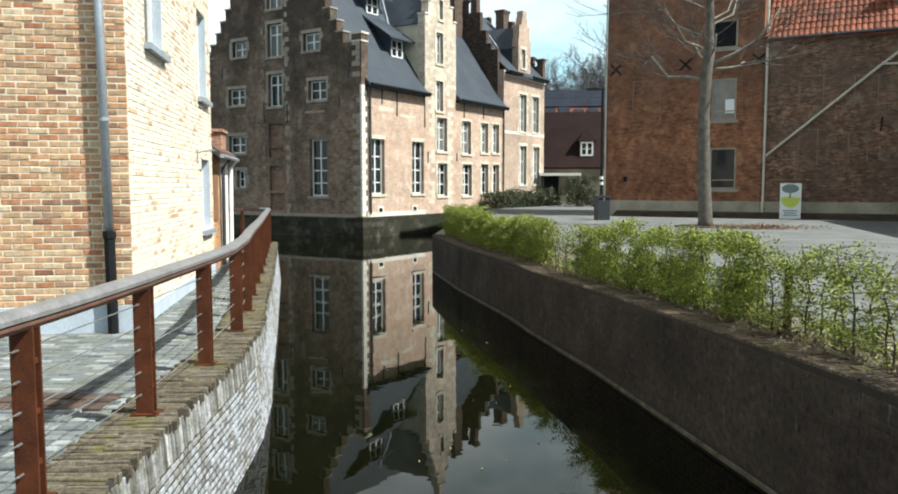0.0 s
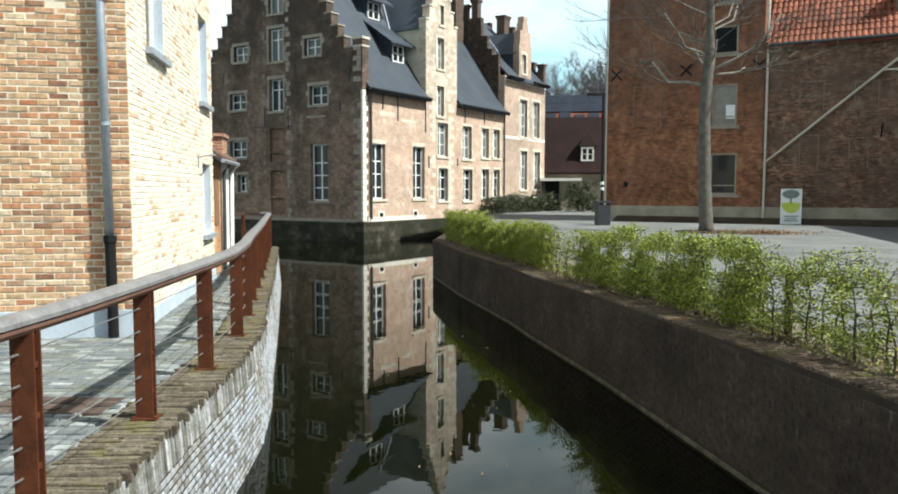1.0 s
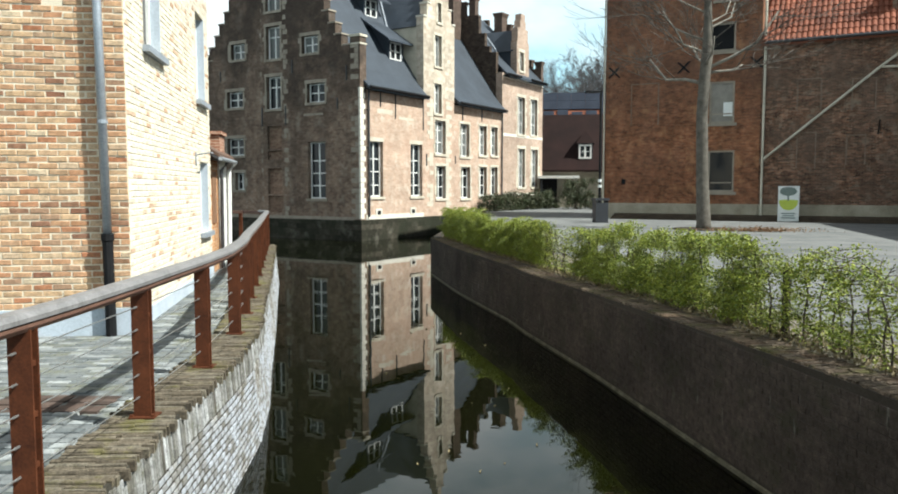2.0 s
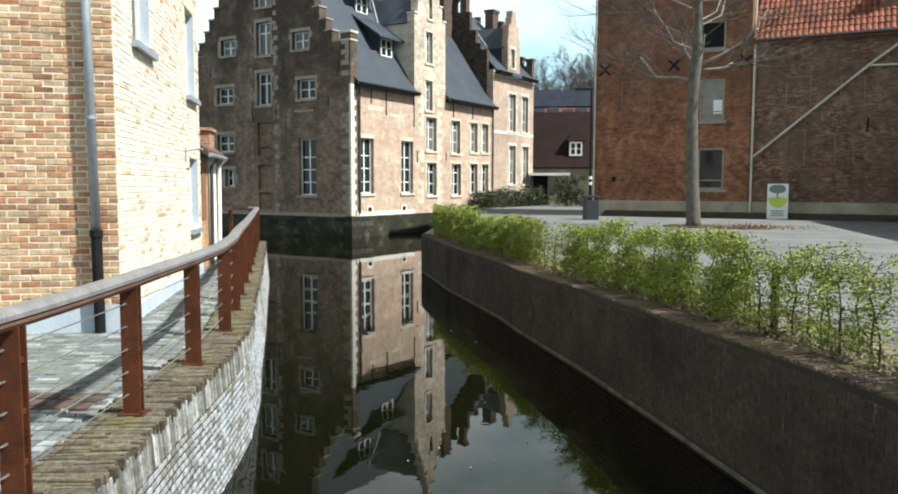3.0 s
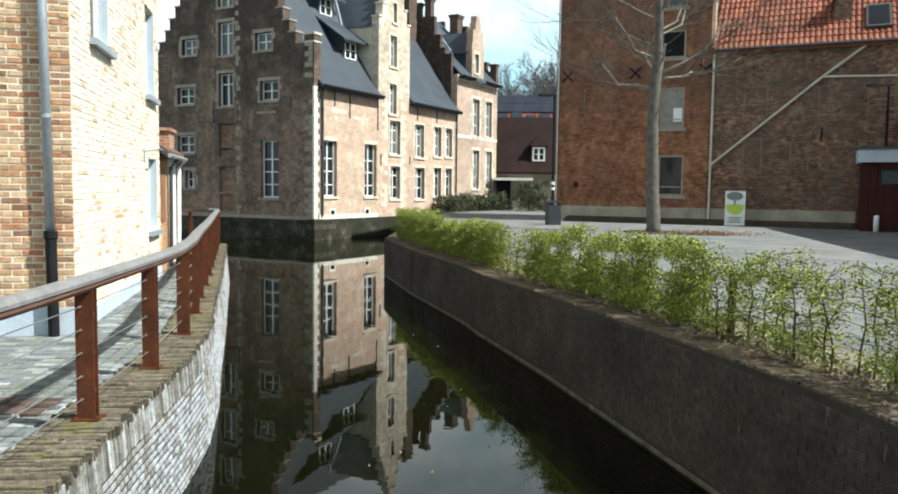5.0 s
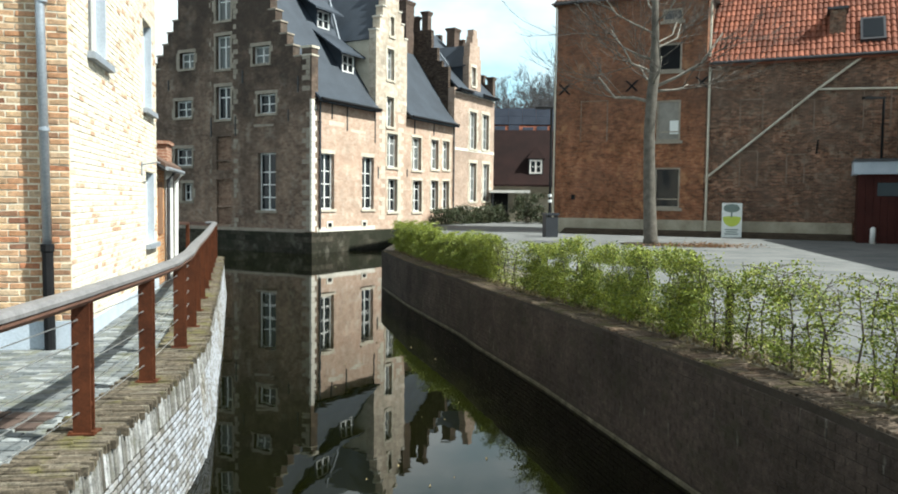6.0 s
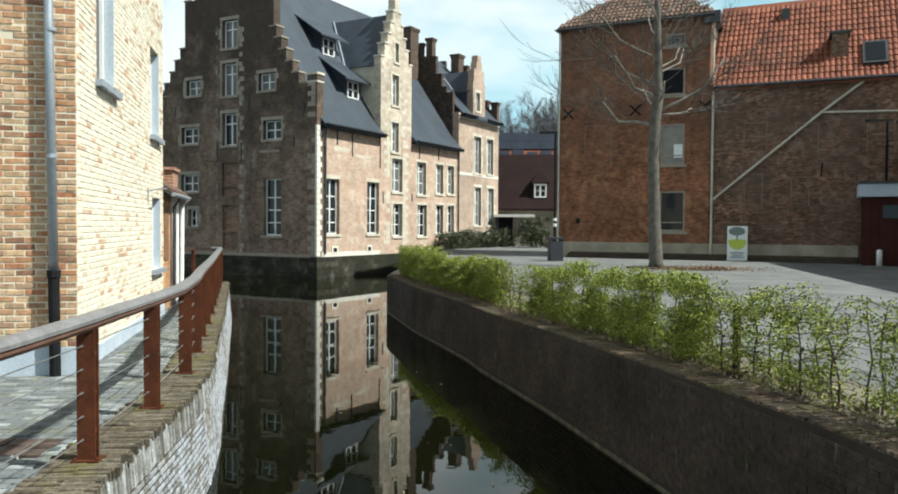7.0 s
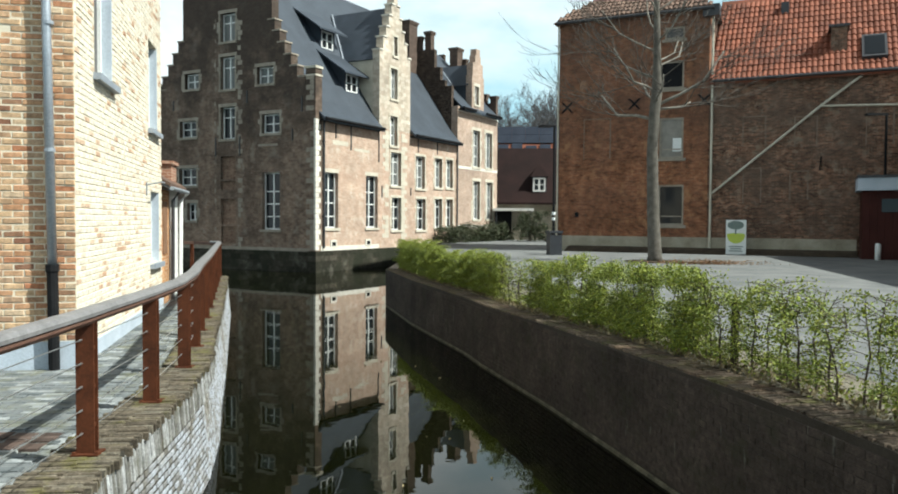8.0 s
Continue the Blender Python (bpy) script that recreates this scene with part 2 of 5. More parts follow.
M["bin_paint"] = mottled("bin_paint", (0.008, 0.010, 0.014), (0.02, 0.023, 0.03), 0.6)
M["grey_pane"] = mottled("grey_pane", (0.028, 0.03, 0.03), (0.06, 0.063, 0.062), 0.2, bump=0.03)
M["blind"] = mottled("blind", (0.19, 0.175, 0.15), (0.29, 0.27, 0.24), 0.8)


def piece_material(name, tones, source, lime=None, moss=None, rough=0.92, grain=1.0, pale_runs=None, weather=0.0):
    """Single bricks and setts: a tone for each piece, speckle, and lime or moss in patches over many pieces."""
    m, n, l, b = nodes_of(name, rough)
    if source == "object":
        rnd = n.new("ShaderNodeObjectInfo").outputs["Random"]
    else:
        rnd = n.new("ShaderNodeNewGeometry").outputs["Random Per Island"]
    pos = n.new("ShaderNodeNewGeometry").outputs["Position"]
    k = len(tones) - 1
    col = ramp_node(n, l, rnd, [(i / k, c) for i, c in enumerate(tones)])
    fine, mid = noise_node(n, l, pos, 70.0), noise_node(n, l, pos, 14.0)
    col = mix_node(n, l, 1.0, col, ramp_node(n, l, fine, [(0.25, (1 - 0.28 * grain,) * 3), (0.75, (1 + 0.2 * grain,) * 3)]), "MULTIPLY")
    col = mix_node(n, l, 1.0, col, ramp_node(n, l, mid, [(0.3, (1 - 0.24 * grain,) * 3), (0.7, (1 + 0.12 * grain,) * 3)]), "MULTIPLY")
    if weather:
        old = noise_node(n, l, pos, 0.9, 6.0, 0.7)
        col = mix_node(n, l, 1.0, col, ramp_node(n, l, old, [(0.3, (1 - weather,) * 3), (0.7, (1 + weather,) * 3)]), "MULTIPLY")
    if lime:
        fac = ramp_node(n, l, noise_node(n, l, pos, 1.1, 6.0, 0.7), [(0.36, (0, 0, 0)), (0.52, (0.9, 0.9, 0.9))])
        own = ramp_node(n, l, rnd, [(0.05, (0.25, 0.25, 0.25)), (0.5, (1, 1, 1))])
        col = mix_node(n, l, mix_node(n, l, 1.0, fac, own, "MULTIPLY"), col, lime)
    if moss:
        fac = ramp_node(n, l, noise_node(n, l, pos, 2.3, 7.0, 0.75), [(0.5, (0, 0, 0)), (0.64, (0.7, 0.7, 0.7))])
        col = mix_node(n, l, fac, col, moss)
    if pale_runs:
        # short pale upright runs: lime and ripple light in one colour
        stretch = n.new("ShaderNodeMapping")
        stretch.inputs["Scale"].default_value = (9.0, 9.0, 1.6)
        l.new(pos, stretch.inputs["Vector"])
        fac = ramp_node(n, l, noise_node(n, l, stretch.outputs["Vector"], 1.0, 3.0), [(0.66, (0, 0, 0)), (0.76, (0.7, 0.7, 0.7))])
        col = mix_node(n, l, fac, col, pale_runs)
    l.new(col, b.inputs["Base Color"])
    bump_node(n, l, b, fine, 0.35, 0.004)
    return m


HOUSE_TONES = [(0.42, 0.18, 0.095), (0.55, 0.31, 0.175), (0.61, 0.41, 0.245), (0.52, 0.35, 0.21), (0.26, 0.125, 0.078), (0.64, 0.47, 0.305), (0.47, 0.24, 0.125), (0.66, 0.53, 0.37)]
# the house bricks again, bleached to cream: strong sunlight put into the colour
SUNLIT_TONES = [(0.50, 0.31, 0.20), (0.66, 0.54, 0.41), (0.75, 0.68, 0.56), (0.76, 0.70, 0.58), (0.74, 0.66, 0.53), (0.77, 0.71, 0.60), (0.72, 0.64, 0.52), (0.75, 0.68, 0.56), (0.77, 0.71, 0.60)]
COPE_TONES = [(0.075, 0.06, 0.044), (0.15, 0.125, 0.092), (0.11, 0.09, 0.066), (0.18, 0.158, 0.122), (0.13, 0.105, 0.075), (0.095, 0.08, 0.06)]
for src in ("object", "island"):
    M["house_brick_" + src] = piece_material("house_brick_" + src, HOUSE_TONES, src, grain=1.5)
    M["sunlit_brick_" + src] = piece_material("sunlit_brick_" + src, SUNLIT_TONES, src, grain=1.3)
    M["cope_brick_" + src] = piece_material("cope_brick_" + src, COPE_TONES, src, moss=(0.13, 0.12, 0.035), grain=2.2)
    M["lime_brick_" + src] = piece_material("lime_brick_" + src, [(0.13, 0.115, 0.09), (0.22, 0.205, 0.18), (0.32, 0.305, 0.28)], src, lime=(0.35, 0.37, 0.41))
    M["soldier_" + src] = piece_material("soldier_" + src, [(0.09, 0.08, 0.066), (0.26, 0.255, 0.24), (0.44, 0.44, 0.44), (0.15, 0.14, 0.12), (0.34, 0.34, 0.335)], src, moss=(0.09, 0.085, 0.05), grain=2.0)
    M["sett_" + src] = piece_material("sett_" + src, [(0.10, 0.112, 0.116), (0.185, 0.198, 0.202), (0.14, 0.15, 0.152), (0.32, 0.335, 0.335)], src, moss=(0.15, 0.15, 0.10))
    M["dark_cope_" + src] = piece_material("dark_cope_" + src, [(0.06, 0.046, 0.033), (0.16, 0.12, 0.088), (0.10, 0.08, 0.06), (0.13, 0.088, 0.06)], src, moss=(0.09, 0.09, 0.03), grain=2.0)


def leaf_material(name, tones):
    m, n, l, b = nodes_of(name, 0.55)
    k = len(tones) - 1
    rnd = n.new("ShaderNodeNewGeometry").outputs["Random Per Island"]
    col = ramp_node(n, l, rnd, [(i / k, c) for i, c in enumerate(tones)])
    l.new(col, b.inputs["Base Color"])
    back = n.new("ShaderNodeBsdfTranslucent")
    l.new(col, back.inputs["Color"])
    mixer = n.new("ShaderNodeMixShader")
    mixer.inputs["Fac"].default_value = 0.05
    l.new(b.outputs["BSDF"], mixer.inputs[1])
    l.new(back.outputs["BSDF"], mixer.inputs[2])
    l.new(mixer.outputs["Shader"], n["Material Output"].inputs["Surface"])
    return m


M["leaf"] = leaf_material("leaf", [(0.05, 0.085, 0.007), (0.16, 0.205, 0.015), (0.25, 0.275, 0.022), (0.10, 0.145, 0.010), (0.30, 0.305, 0.026)])
M["leaf_dark"] = leaf_material("leaf_dark", [(0.012, 0.024, 0.007), (0.03, 0.047, 0.012), (0.048, 0.058, 0.017), (0.05, 0.035, 0.018)])
M["rust_leaf"] = leaf_material("rust_leaf", [(0.14, 0.06, 0.025), (0.22, 0.11, 0.045), (0.10, 0.08, 0.03)])
M["litter"] = mottled("litter", (0.12, 0.085, 0.04), (0.30, 0.25, 0.15), 0.95, 5.0, 60.0, per_island=0.5)
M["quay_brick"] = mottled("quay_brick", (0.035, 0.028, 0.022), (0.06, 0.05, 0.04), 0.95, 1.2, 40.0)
M["footing"] = mottled("footing", (0.025, 0.021, 0.015), (0.15, 0.135, 0.095), 0.95, 5.0, 30.0)
for src in ("object", "island"):
    # pale runs: lime drips, also standing in for ripple light on the wall
    M["fleck_" + src] = piece_material("fleck_" + src, [(0.056, 0.043, 0.035), (0.068, 0.052, 0.043), (0.061, 0.047, 0.039)], src, moss=(0.036, 0.034, 0.02), grain=1.6, pale_runs=(0.19, 0.18, 0.16), weather=0.5)
M["hedge_soil"] = mottled("hedge_soil", (0.08, 0.07, 0.05), (0.25, 0.225, 0.175), 0.95, 2.5, 30.0, bump=0.8, dist=0.03)


def glass_material(name, tint):
    m, n, l, b = nodes_of(name, 0.06)
    b.inputs["Base Color"].default_value = rgba(tint)
    b.inputs["Specular IOR Level"].default_value = 0.28
    vec = n.new("ShaderNodeTexCoord").outputs["Object"]
    bump_node(n, l, b, noise_node(n, l, vec, 1.2, 2.0), 0.06, 0.05)
    return m


M["glass"] = glass_material("glass", (0.018, 0.02, 0.022))
# pale base colour stands in for sky reflected in the panes, and curtains
M["sky_pale_glass"] = glass_material("sky_pale_glass", (0.13, 0.135, 0.13))


def water_material():
    m, n, l, b = nodes_of("water", 0.015)
    b.inputs["IOR"].default_value = 1.33
    vec = n.new("ShaderNodeTexCoord").outputs["Object"]
    murk = noise_node(n, l, vec, 0.25, 4.0)
    l.new(ramp_node(n, l, murk, [(0.3, (0.0022, 0.0026, 0.0006)), (0.7, (0.0048, 0.0053, 0.0012))]), b.inputs["Base Color"])
    bump_node(n, l, b, noise_node(n, l, vec, 1.1, 3.0, 0.55), 0.10, 0.02)
    return m


M["water"] = water_material()


# ---- builders ----
def finish(bm, uv=True):
    """Outward normals and metre UVs by each face's main direction."""
    bmesh.ops.recalc_face_normals(bm, faces=bm.faces)
    if uv:
        lay = bm.loops.layers.uv.new("uv")
        for f in bm.faces:
            a, b_, c = (abs(k) for k in f.normal)
            for lp in f.loops:
                p = lp.vert.co
                lp[lay].uv = (p.x, p.y) if c > 0.8 else ((p.y, p.z) if a > b_ else (p.x, p.z))


def mesh_of(name, bm, mats, smooth=False):
    finish(bm)
    me = bpy.data.meshes.new(name)
    bm.to_mesh(me)
    bm.free()
    for m in mats if isinstance(mats, (list, tuple)) else [mats]:
        me.materials.append(m)
    if smooth:
        me.polygons.foreach_set("use_smooth", [True] * len(me.polygons))
    return me


def part(name, bm, mats, parent=None, label="", kind="", smooth=False):
    """One mesh object out of a bmesh, under a thing or part."""
    ob = new(name, mesh_of(name, bm, mats, smooth))
    ob.parent = parent
    return tagged(ob, label=label, kind=kind)


def thing(name, label, category, at=(0, 0, 0), turn=0.0, group="", kind=""):
    e = new(name)
    e.empty_display_size = 0.2
    e.matrix_world = pose(*at, 0, 0, turn)
    return tagged(e, label, category, group, kind)


def box(bm, x0, x1, y0, y1, z0, z1, mat=0):
    v = [bm.verts.new(p) for p in ((x0, y0, z0), (x1, y0, z0), (x1, y1, z0), (x0, y1, z0), (x0, y0, z1), (x1, y0, z1), (x1, y1, z1), (x0, y1, z1))]
    for k in ((0, 3, 2, 1), (4, 5, 6, 7), (0, 1, 5, 4), (1, 2, 6, 5), (2, 3, 7, 6), (3, 0, 4, 7)):
        bm.faces.new([v[i] for i in k]).material_index = mat
    return v


def prism(bm, pts, off, mat=0):
    """A planar polygon pushed along the vector off."""
    a = [bm.verts.new(p) for p in pts]
    b = [bm.verts.new(Vector(p) + Vector(off)) for p in pts]
    n = len(pts)
    faces = [bm.faces.new(a), bm.faces.new(b[::-1])] + [bm.faces.new((a[i], a[i - 1], b[i - 1], b[i])) for i in range(n)]
    for f in faces:
        f.material_index = mat


def tube(bm, pts, radii, sides=8, mat=0, cap=True):
    """A round tube through points, with a radius at each."""
    pts = [Vector(p) for p in pts]
    if isinstance(radii, (int, float)):
        radii = [radii] * len(pts)
    rings = []
    for i, p in enumerate(pts):
        d = (pts[min(i + 1, len(pts) - 1)] - pts[max(i - 1, 0)]).normalized()
        side = d.cross(Vector((0, 0, 1)) if abs(d.z) < 0.95 else Vector((1, 0, 0))).normalized()
        up = side.cross(d)
        rings.append([bm.verts.new(p + radii[i] * (math.cos(2 * math.pi * k / sides) * side + math.sin(2 * math.pi * k / sides) * up)) for k in range(sides)])
    for a, b in zip(rings, rings[1:]):
        for k in range(sides):
            bm.faces.new((a[k], a[(k + 1) % sides], b[(k + 1) % sides], b[k])).material_index = mat
    if cap:
        bm.faces.new(rings[0][::-1]).material_index = mat
        bm.faces.new(rings[-1]).material_index = mat


def cell_wall(bm, plane, s_cuts, z_cuts, solid, d0, d1):
    """A wall of grid cells: plane(s, d, z) gives the place, solid(s, z) tells where there is wall."""
    s_cuts, z_cuts = sorted(set(s_cuts)), sorted(set(z_cuts))
    ns, nz = len(s_cuts) - 1, len(z_cuts) - 1
    on = [[solid((s_cuts[i] + s_cuts[i + 1]) / 2, (z_cuts[j] + z_cuts[j + 1]) / 2) for j in range(nz)] for i in range(ns)]
    cache = {}

    def vert(i, j, d):
        key = (i, j, d)
        if key not in cache:
            cache[key] = bm.verts.new(plane(s_cuts[i], d, z_cuts[j]))
        return cache[key]

    for i in range(ns):
        for j in range(nz):
            if not on[i][j]:
                continue
            for d in (d0, d1):
                bm.faces.new([vert(i, j, d), vert(i + 1, j, d), vert(i + 1, j + 1, d), vert(i, j + 1, d)])
            for di, dj, a, b in ((-1, 0, (i, j), (i, j + 1)), (1, 0, (i + 1, j), (i + 1, j + 1)), (0, -1, (i, j), (i + 1, j)), (0, 1, (i, j + 1), (i + 1, j + 1))):
                p, q = i + di, j + dj
                if not (0 <= p < ns and 0 <= q < nz and on[p][q]):
                    bm.faces.new([vert(*a, d0), vert(*b, d0), vert(*b, d1), vert(*a, d1)])


def wall_with(name, plane, outline, holes, thick, material, parent, label="", kind=""):
    """outline: rectangles (s0, s1, z0, z1) whose union is the wall; holes: rectangles cut through it."""
    rects = list(outline) + list(holes)
    bm = bmesh.new()

    def inside(s, z, rs):
        return any(a < s < b and c < z < d for a, b, c, d in rs)

    cell_wall(bm, plane, [k for r in rects for k in r[:2]], [k for r in rects for k in r[2:]],
              lambda s, z: inside(s, z, outline) and not inside(s, z, holes), 0.0, -thick)
    return part(name, bm, material, parent, label, kind)


def pbox(bm, plane, s0, s1, d0, d1, z0, z1, mat=0):
    """A box in a wall's own terms: along, out of, up."""
    v = [bm.verts.new(plane(*p)) for p in ((s0, d0, z0), (s1, d0, z0), (s1, d1, z0), (s0, d1, z0), (s0, d0, z1), (s1, d0, z1), (s1, d1, z1), (s0, d1, z1))]
    for k in ((0, 3, 2, 1), (4, 5, 6, 7), (0, 1, 5, 4), (1, 2, 6, 5), (2, 3, 7, 6), (3, 0, 4, 7)):
        bm.faces.new([v[i] for i in k]).material_index = mat


def window(parent, plane, s0, s1, z0, z1, cols=2, rows=(0.28, 0.52, 0.76), depth=0.22, frame_w=0.075, bar=0.055, frame_mat="white_paint", sill=True, sill_mat="stone", glass="glass", surround=None, label=""):
    """A set-back casement: frame with mullion and glazing bars, one pane per light, a sill."""
    bm = bmesh.new()
    d0, d1 = -depth, -depth + 0.07
    for a, b, c, d in ((s0, s0 + frame_w, z0, z1), (s1 - frame_w, s1, z0, z1), (s0 + frame_w, s1 - frame_w, z0, z0 + frame_w), (s0 + frame_w, s1 - frame_w, z1 - frame_w, z1)):
        pbox(bm, plane, a, b, d0, d1, c, d)
    cuts_s = [s0 + frame_w + (s1 - s0 - 2 * frame_w) * k / cols for k in range(cols + 1)]
    cuts_z = [z0 + frame_w] + [z0 + (z1 - z0) * r for r in rows] + [z1 - frame_w]
    for s in cuts_s[1:-1]:
        pbox(bm, plane, s - frame_w * 0.6, s + frame_w * 0.6, d0, d1 - 0.01, z0 + frame_w, z1 - frame_w)
    for z in cuts_z[1:-1]:
        w = bar
        for a, b in zip(cuts_s, cuts_s[1:]):
            pbox(bm, plane, a + frame_w * 0.5, b - frame_w * 0.5, d0, d1 - 0.02, z - w / 2, z + w / 2)
    win = part("window", bm, M[frame_mat], parent, label)
    for a, b in zip(cuts_s, cuts_s[1:]):
        for c, d in zip(cuts_z, cuts_z[1:]):
            bm = bmesh.new()
            pbox(bm, plane, a, b, d0 + 0.012, d0 + 0.024, c, d)
            part("pane", bm, M[glass], win)
    bm = bmesh.new()
    pbox(bm, plane, s0 - 0.02, s1 + 0.02, -depth - 0.35, -depth - 0.30, z0 - 0.02, z1 + 0.02)
    part("backing", bm, M["black"], win)
    if sill:
        bm = bmesh.new()
        pbox(bm, plane, s0 - 0.12, s1 + 0.12, -depth + 0.05, 0.07, z0 - 0.14, z0)
        part("sill", bm, M[sill_mat], win)
    if surround:
        w, r = surround, random.Random(int(1000 * (s0 + z0)))
        z, stones = z0 - 0.02, []
        while z < z1 - 0.05:
            e = min(z + r.uniform(0.22, 0.34), z1)
            for side in (-1, 1):
                k = w * r.choice((0.7, 0.8, 1.5))
                stones.append((s0 - k, s0, z, e - 0.012) if side < 0 else (s1, s1 + k, z, e - 0.012))
            z = e
        m_ = (s0 + s1) / 2
        stones += [(s0 - w * 0.9, m_ - 0.006, z1, z1 + w * 1.1), (m_ + 0.006, s1 + w * 0.9, z1, z1 + w * 1.1)]
        for a, b, c, d in stones:
            bm = bmesh.new()
            pbox(bm, plane, a, b, -0.1, 0.012 + r.uniform(0, 0.012), c, d)
            part("jamb_stone", bm, M[sill_mat], win)
    return win


def frustum(l, h, t, mat_jit, rng):
    """Corners and faces of one slightly worn brick: x along, -y out of the wall, z up."""
    j = lambda: rng.uniform(-mat_jit, mat_jit)
    c = 0.005
    pts = [(-l / 2, t, -h / 2), (l / 2, t, -h / 2), (l / 2, t, h / 2), (-l / 2, t, h / 2)]
    pts += [(-l / 2 + j(), -0.001, -h / 2 + j()), (l / 2 + j(), -0.001, -h / 2 + j()), (l / 2 + j(), -0.001, h / 2 + j()), (-l / 2 + j(), -0.001, h / 2 + j())]
    o = j()
    pts += [(-l / 2 + c, -0.007 + o, -h / 2 + c), (l / 2 - c, -0.007 + o, -h / 2 + c), (l / 2 - c, -0.007 + o, h / 2 - c), (-l / 2 + c, -0.007 + o, h / 2 - c)]
    faces = [(8, 9, 10, 11)]
    for a in (0, 4):
        faces += [(a + k, a + (k + 1) % 4, a + 4 + (k + 1) % 4, a + 4 + k) for k in range(4)]
    return pts, faces


def piece_meshes(name, l, h, t, material, n=4, jit=0.003, seed=1):
    rng, out = random.Random(seed), []
    for _ in range(n):
        me = bpy.data.meshes.new(name)
        pts, faces = frustum(l, h, t, jit, rng)
        me.from_pydata(pts, [], faces)
        me.materials.append(material)
        out.append(me)
    return out


def place_pieces(name, meshes, mats_world, parent, seed=2):
    """Single pieces, objects of their own on shared meshes."""
    rng = random.Random(seed)
    for m in mats_world:
        ob = new(name, rng.choice(meshes))
        ob.parent = parent
        ob.matrix_basis = m


def joined_pieces(name, rows, t, material, parent, label="", jit=0.003, seed=3):
    """Many pieces in one mesh: rows of (matrix, length, height)."""
    rng = random.Random(seed)
    vs, fs = [], []
    for m, l, h in rows:
        p, f = frustum(l, h, t, jit, rng)
        k = len(vs)
        vs += [tuple(m @ Vector(q)) for q in p]
        fs += [tuple(k + i for i in q) for q in f]
    me = bpy.data.meshes.new(name)
    me.from_pydata(vs, [], fs)
    me.materials.append(material)
    ob = new(name, me)
    ob.parent = parent
    return tagged(ob, label=label, kind="stuff")


def leaves(name, centres, size, material, parent, label="", seed=4, kind="", level=1.0):
    """A leaf at every centre: a folded lozenge, turned at random; level below 1 lays it flatter."""
    rng = np.random.RandomState(seed)
    c = np.asarray(centres, float)
    n = len(c)
    a = rng.normal(size=(n, 3)) * np.array([1, 1, level])
    a /= np.linalg.norm(a, axis=1)[:, None]
    b = np.cross(a, rng.normal(size=(n, 3)) * np.array([level, level, 1]))
    b /= np.linalg.norm(b, axis=1)[:, None]
    s = size * rng.uniform(0.6, 1.3, n)[:, None]
    nrm = np.cross(a, b)
    v = np.stack([c - a * s, c + b * s * 0.55 + nrm * s * 0.15, c + a * s, c - b * s * 0.55 + nrm * s * 0.15], 1).reshape(-1, 3)
    i = np.arange(n)[:, None] * 4
    f = np.concatenate([np.hstack([i, i + 1, i + 2]), np.hstack([i, i + 2, i + 3])])
    me = bpy.data.meshes.new(name)
    me.from_pydata(v.tolist(), [], f.tolist())
    me.materials.append(material)
    ob = new(name, me)
    ob.parent = parent
    return tagged(ob, label=label, kind=kind)


def sweep(bm, path, profile, mat=lambda k: 0):
    """A closed (across, up) profile carried along a level path."""
    path = [Vector(p) for p in path]
    rings = []
    for i, p in enumerate(path):
        d = (path[min(i + 1, len(path) - 1)] - path[max(i - 1, 0)]).normalized()
        side = d.cross(Vector((0, 0, 1))).normalized()
        rings.append([bm.verts.new(p + side * a + Vector((0, 0, b))) for a, b in profile])
    n = len(profile)
    for a, b in zip(rings, rings[1:]):
        for k in range(n):
            bm.faces.new((a[k], a[(k + 1) % n], b[(k + 1) % n], b[k])).material_index = mat(k)
    bm.faces.new(rings[0][::-1])
    bm.faces.new(rings[-1])


# ---- ground and water ----
LEFT_TOP, PATH, SQUARE = 1.13, 1.04, 1.33


def right_top(y):
    """Height of the right quay, its rise towards the bridge fitted to the camera's view."""
    return 1.21 + 0.14 * min(1.0, max(0.0, (14.5 - y) / 8.5))


def right_edge(y):
    """x of the right quay's face at y."""
    pts = [(-6, 4.3), (4.85, 3.27), (5.7, 3.18), (6.56, 3.06), (8.7, 2.72), (11.65, 2.24), (15.0, 1.56), (16.3, 1.36), (21.06, 0.26), (25.7, -0.55), (32, -2.1)]
    for (a, b), (c, d) in zip(pts, pts[1:]):
        if y <= c:
            return b + (d - b) * (y - a) / (c - a)
    return pts[-1][1]


def left_edge(y):
    """x of the left quay's face at the coping."""
    pts = [(-6, -1.9), (4.5, -1.97), (6.0, -2.06), (7.3, -2.1), (8.5, -2.18), (10.0, -2.42), (11.8, -2.81), (15, -3.45), (18.4, -4.16), (23.0, -5.12), (30, -6.6)]
    for (a, b), (c, d) in zip(pts, pts[1:]):
        if y <= c:
            return b + (d - b) * (y - a) / (c - a)
    return pts[-1][1]


bm = bmesh.new()
box(bm, -60, 60, -30, 110, -0.9, 0.0)
tagged(part("water", bm, M["water"]), "dark green still canal water mirroring the houses", "water", kind="structure")
bm = bmesh.new()
ys = [-30] + [k * 0.5 for k in range(-10, 47)]
yr = [-30] + [k * 0.5 for k in range(-10, 52)]
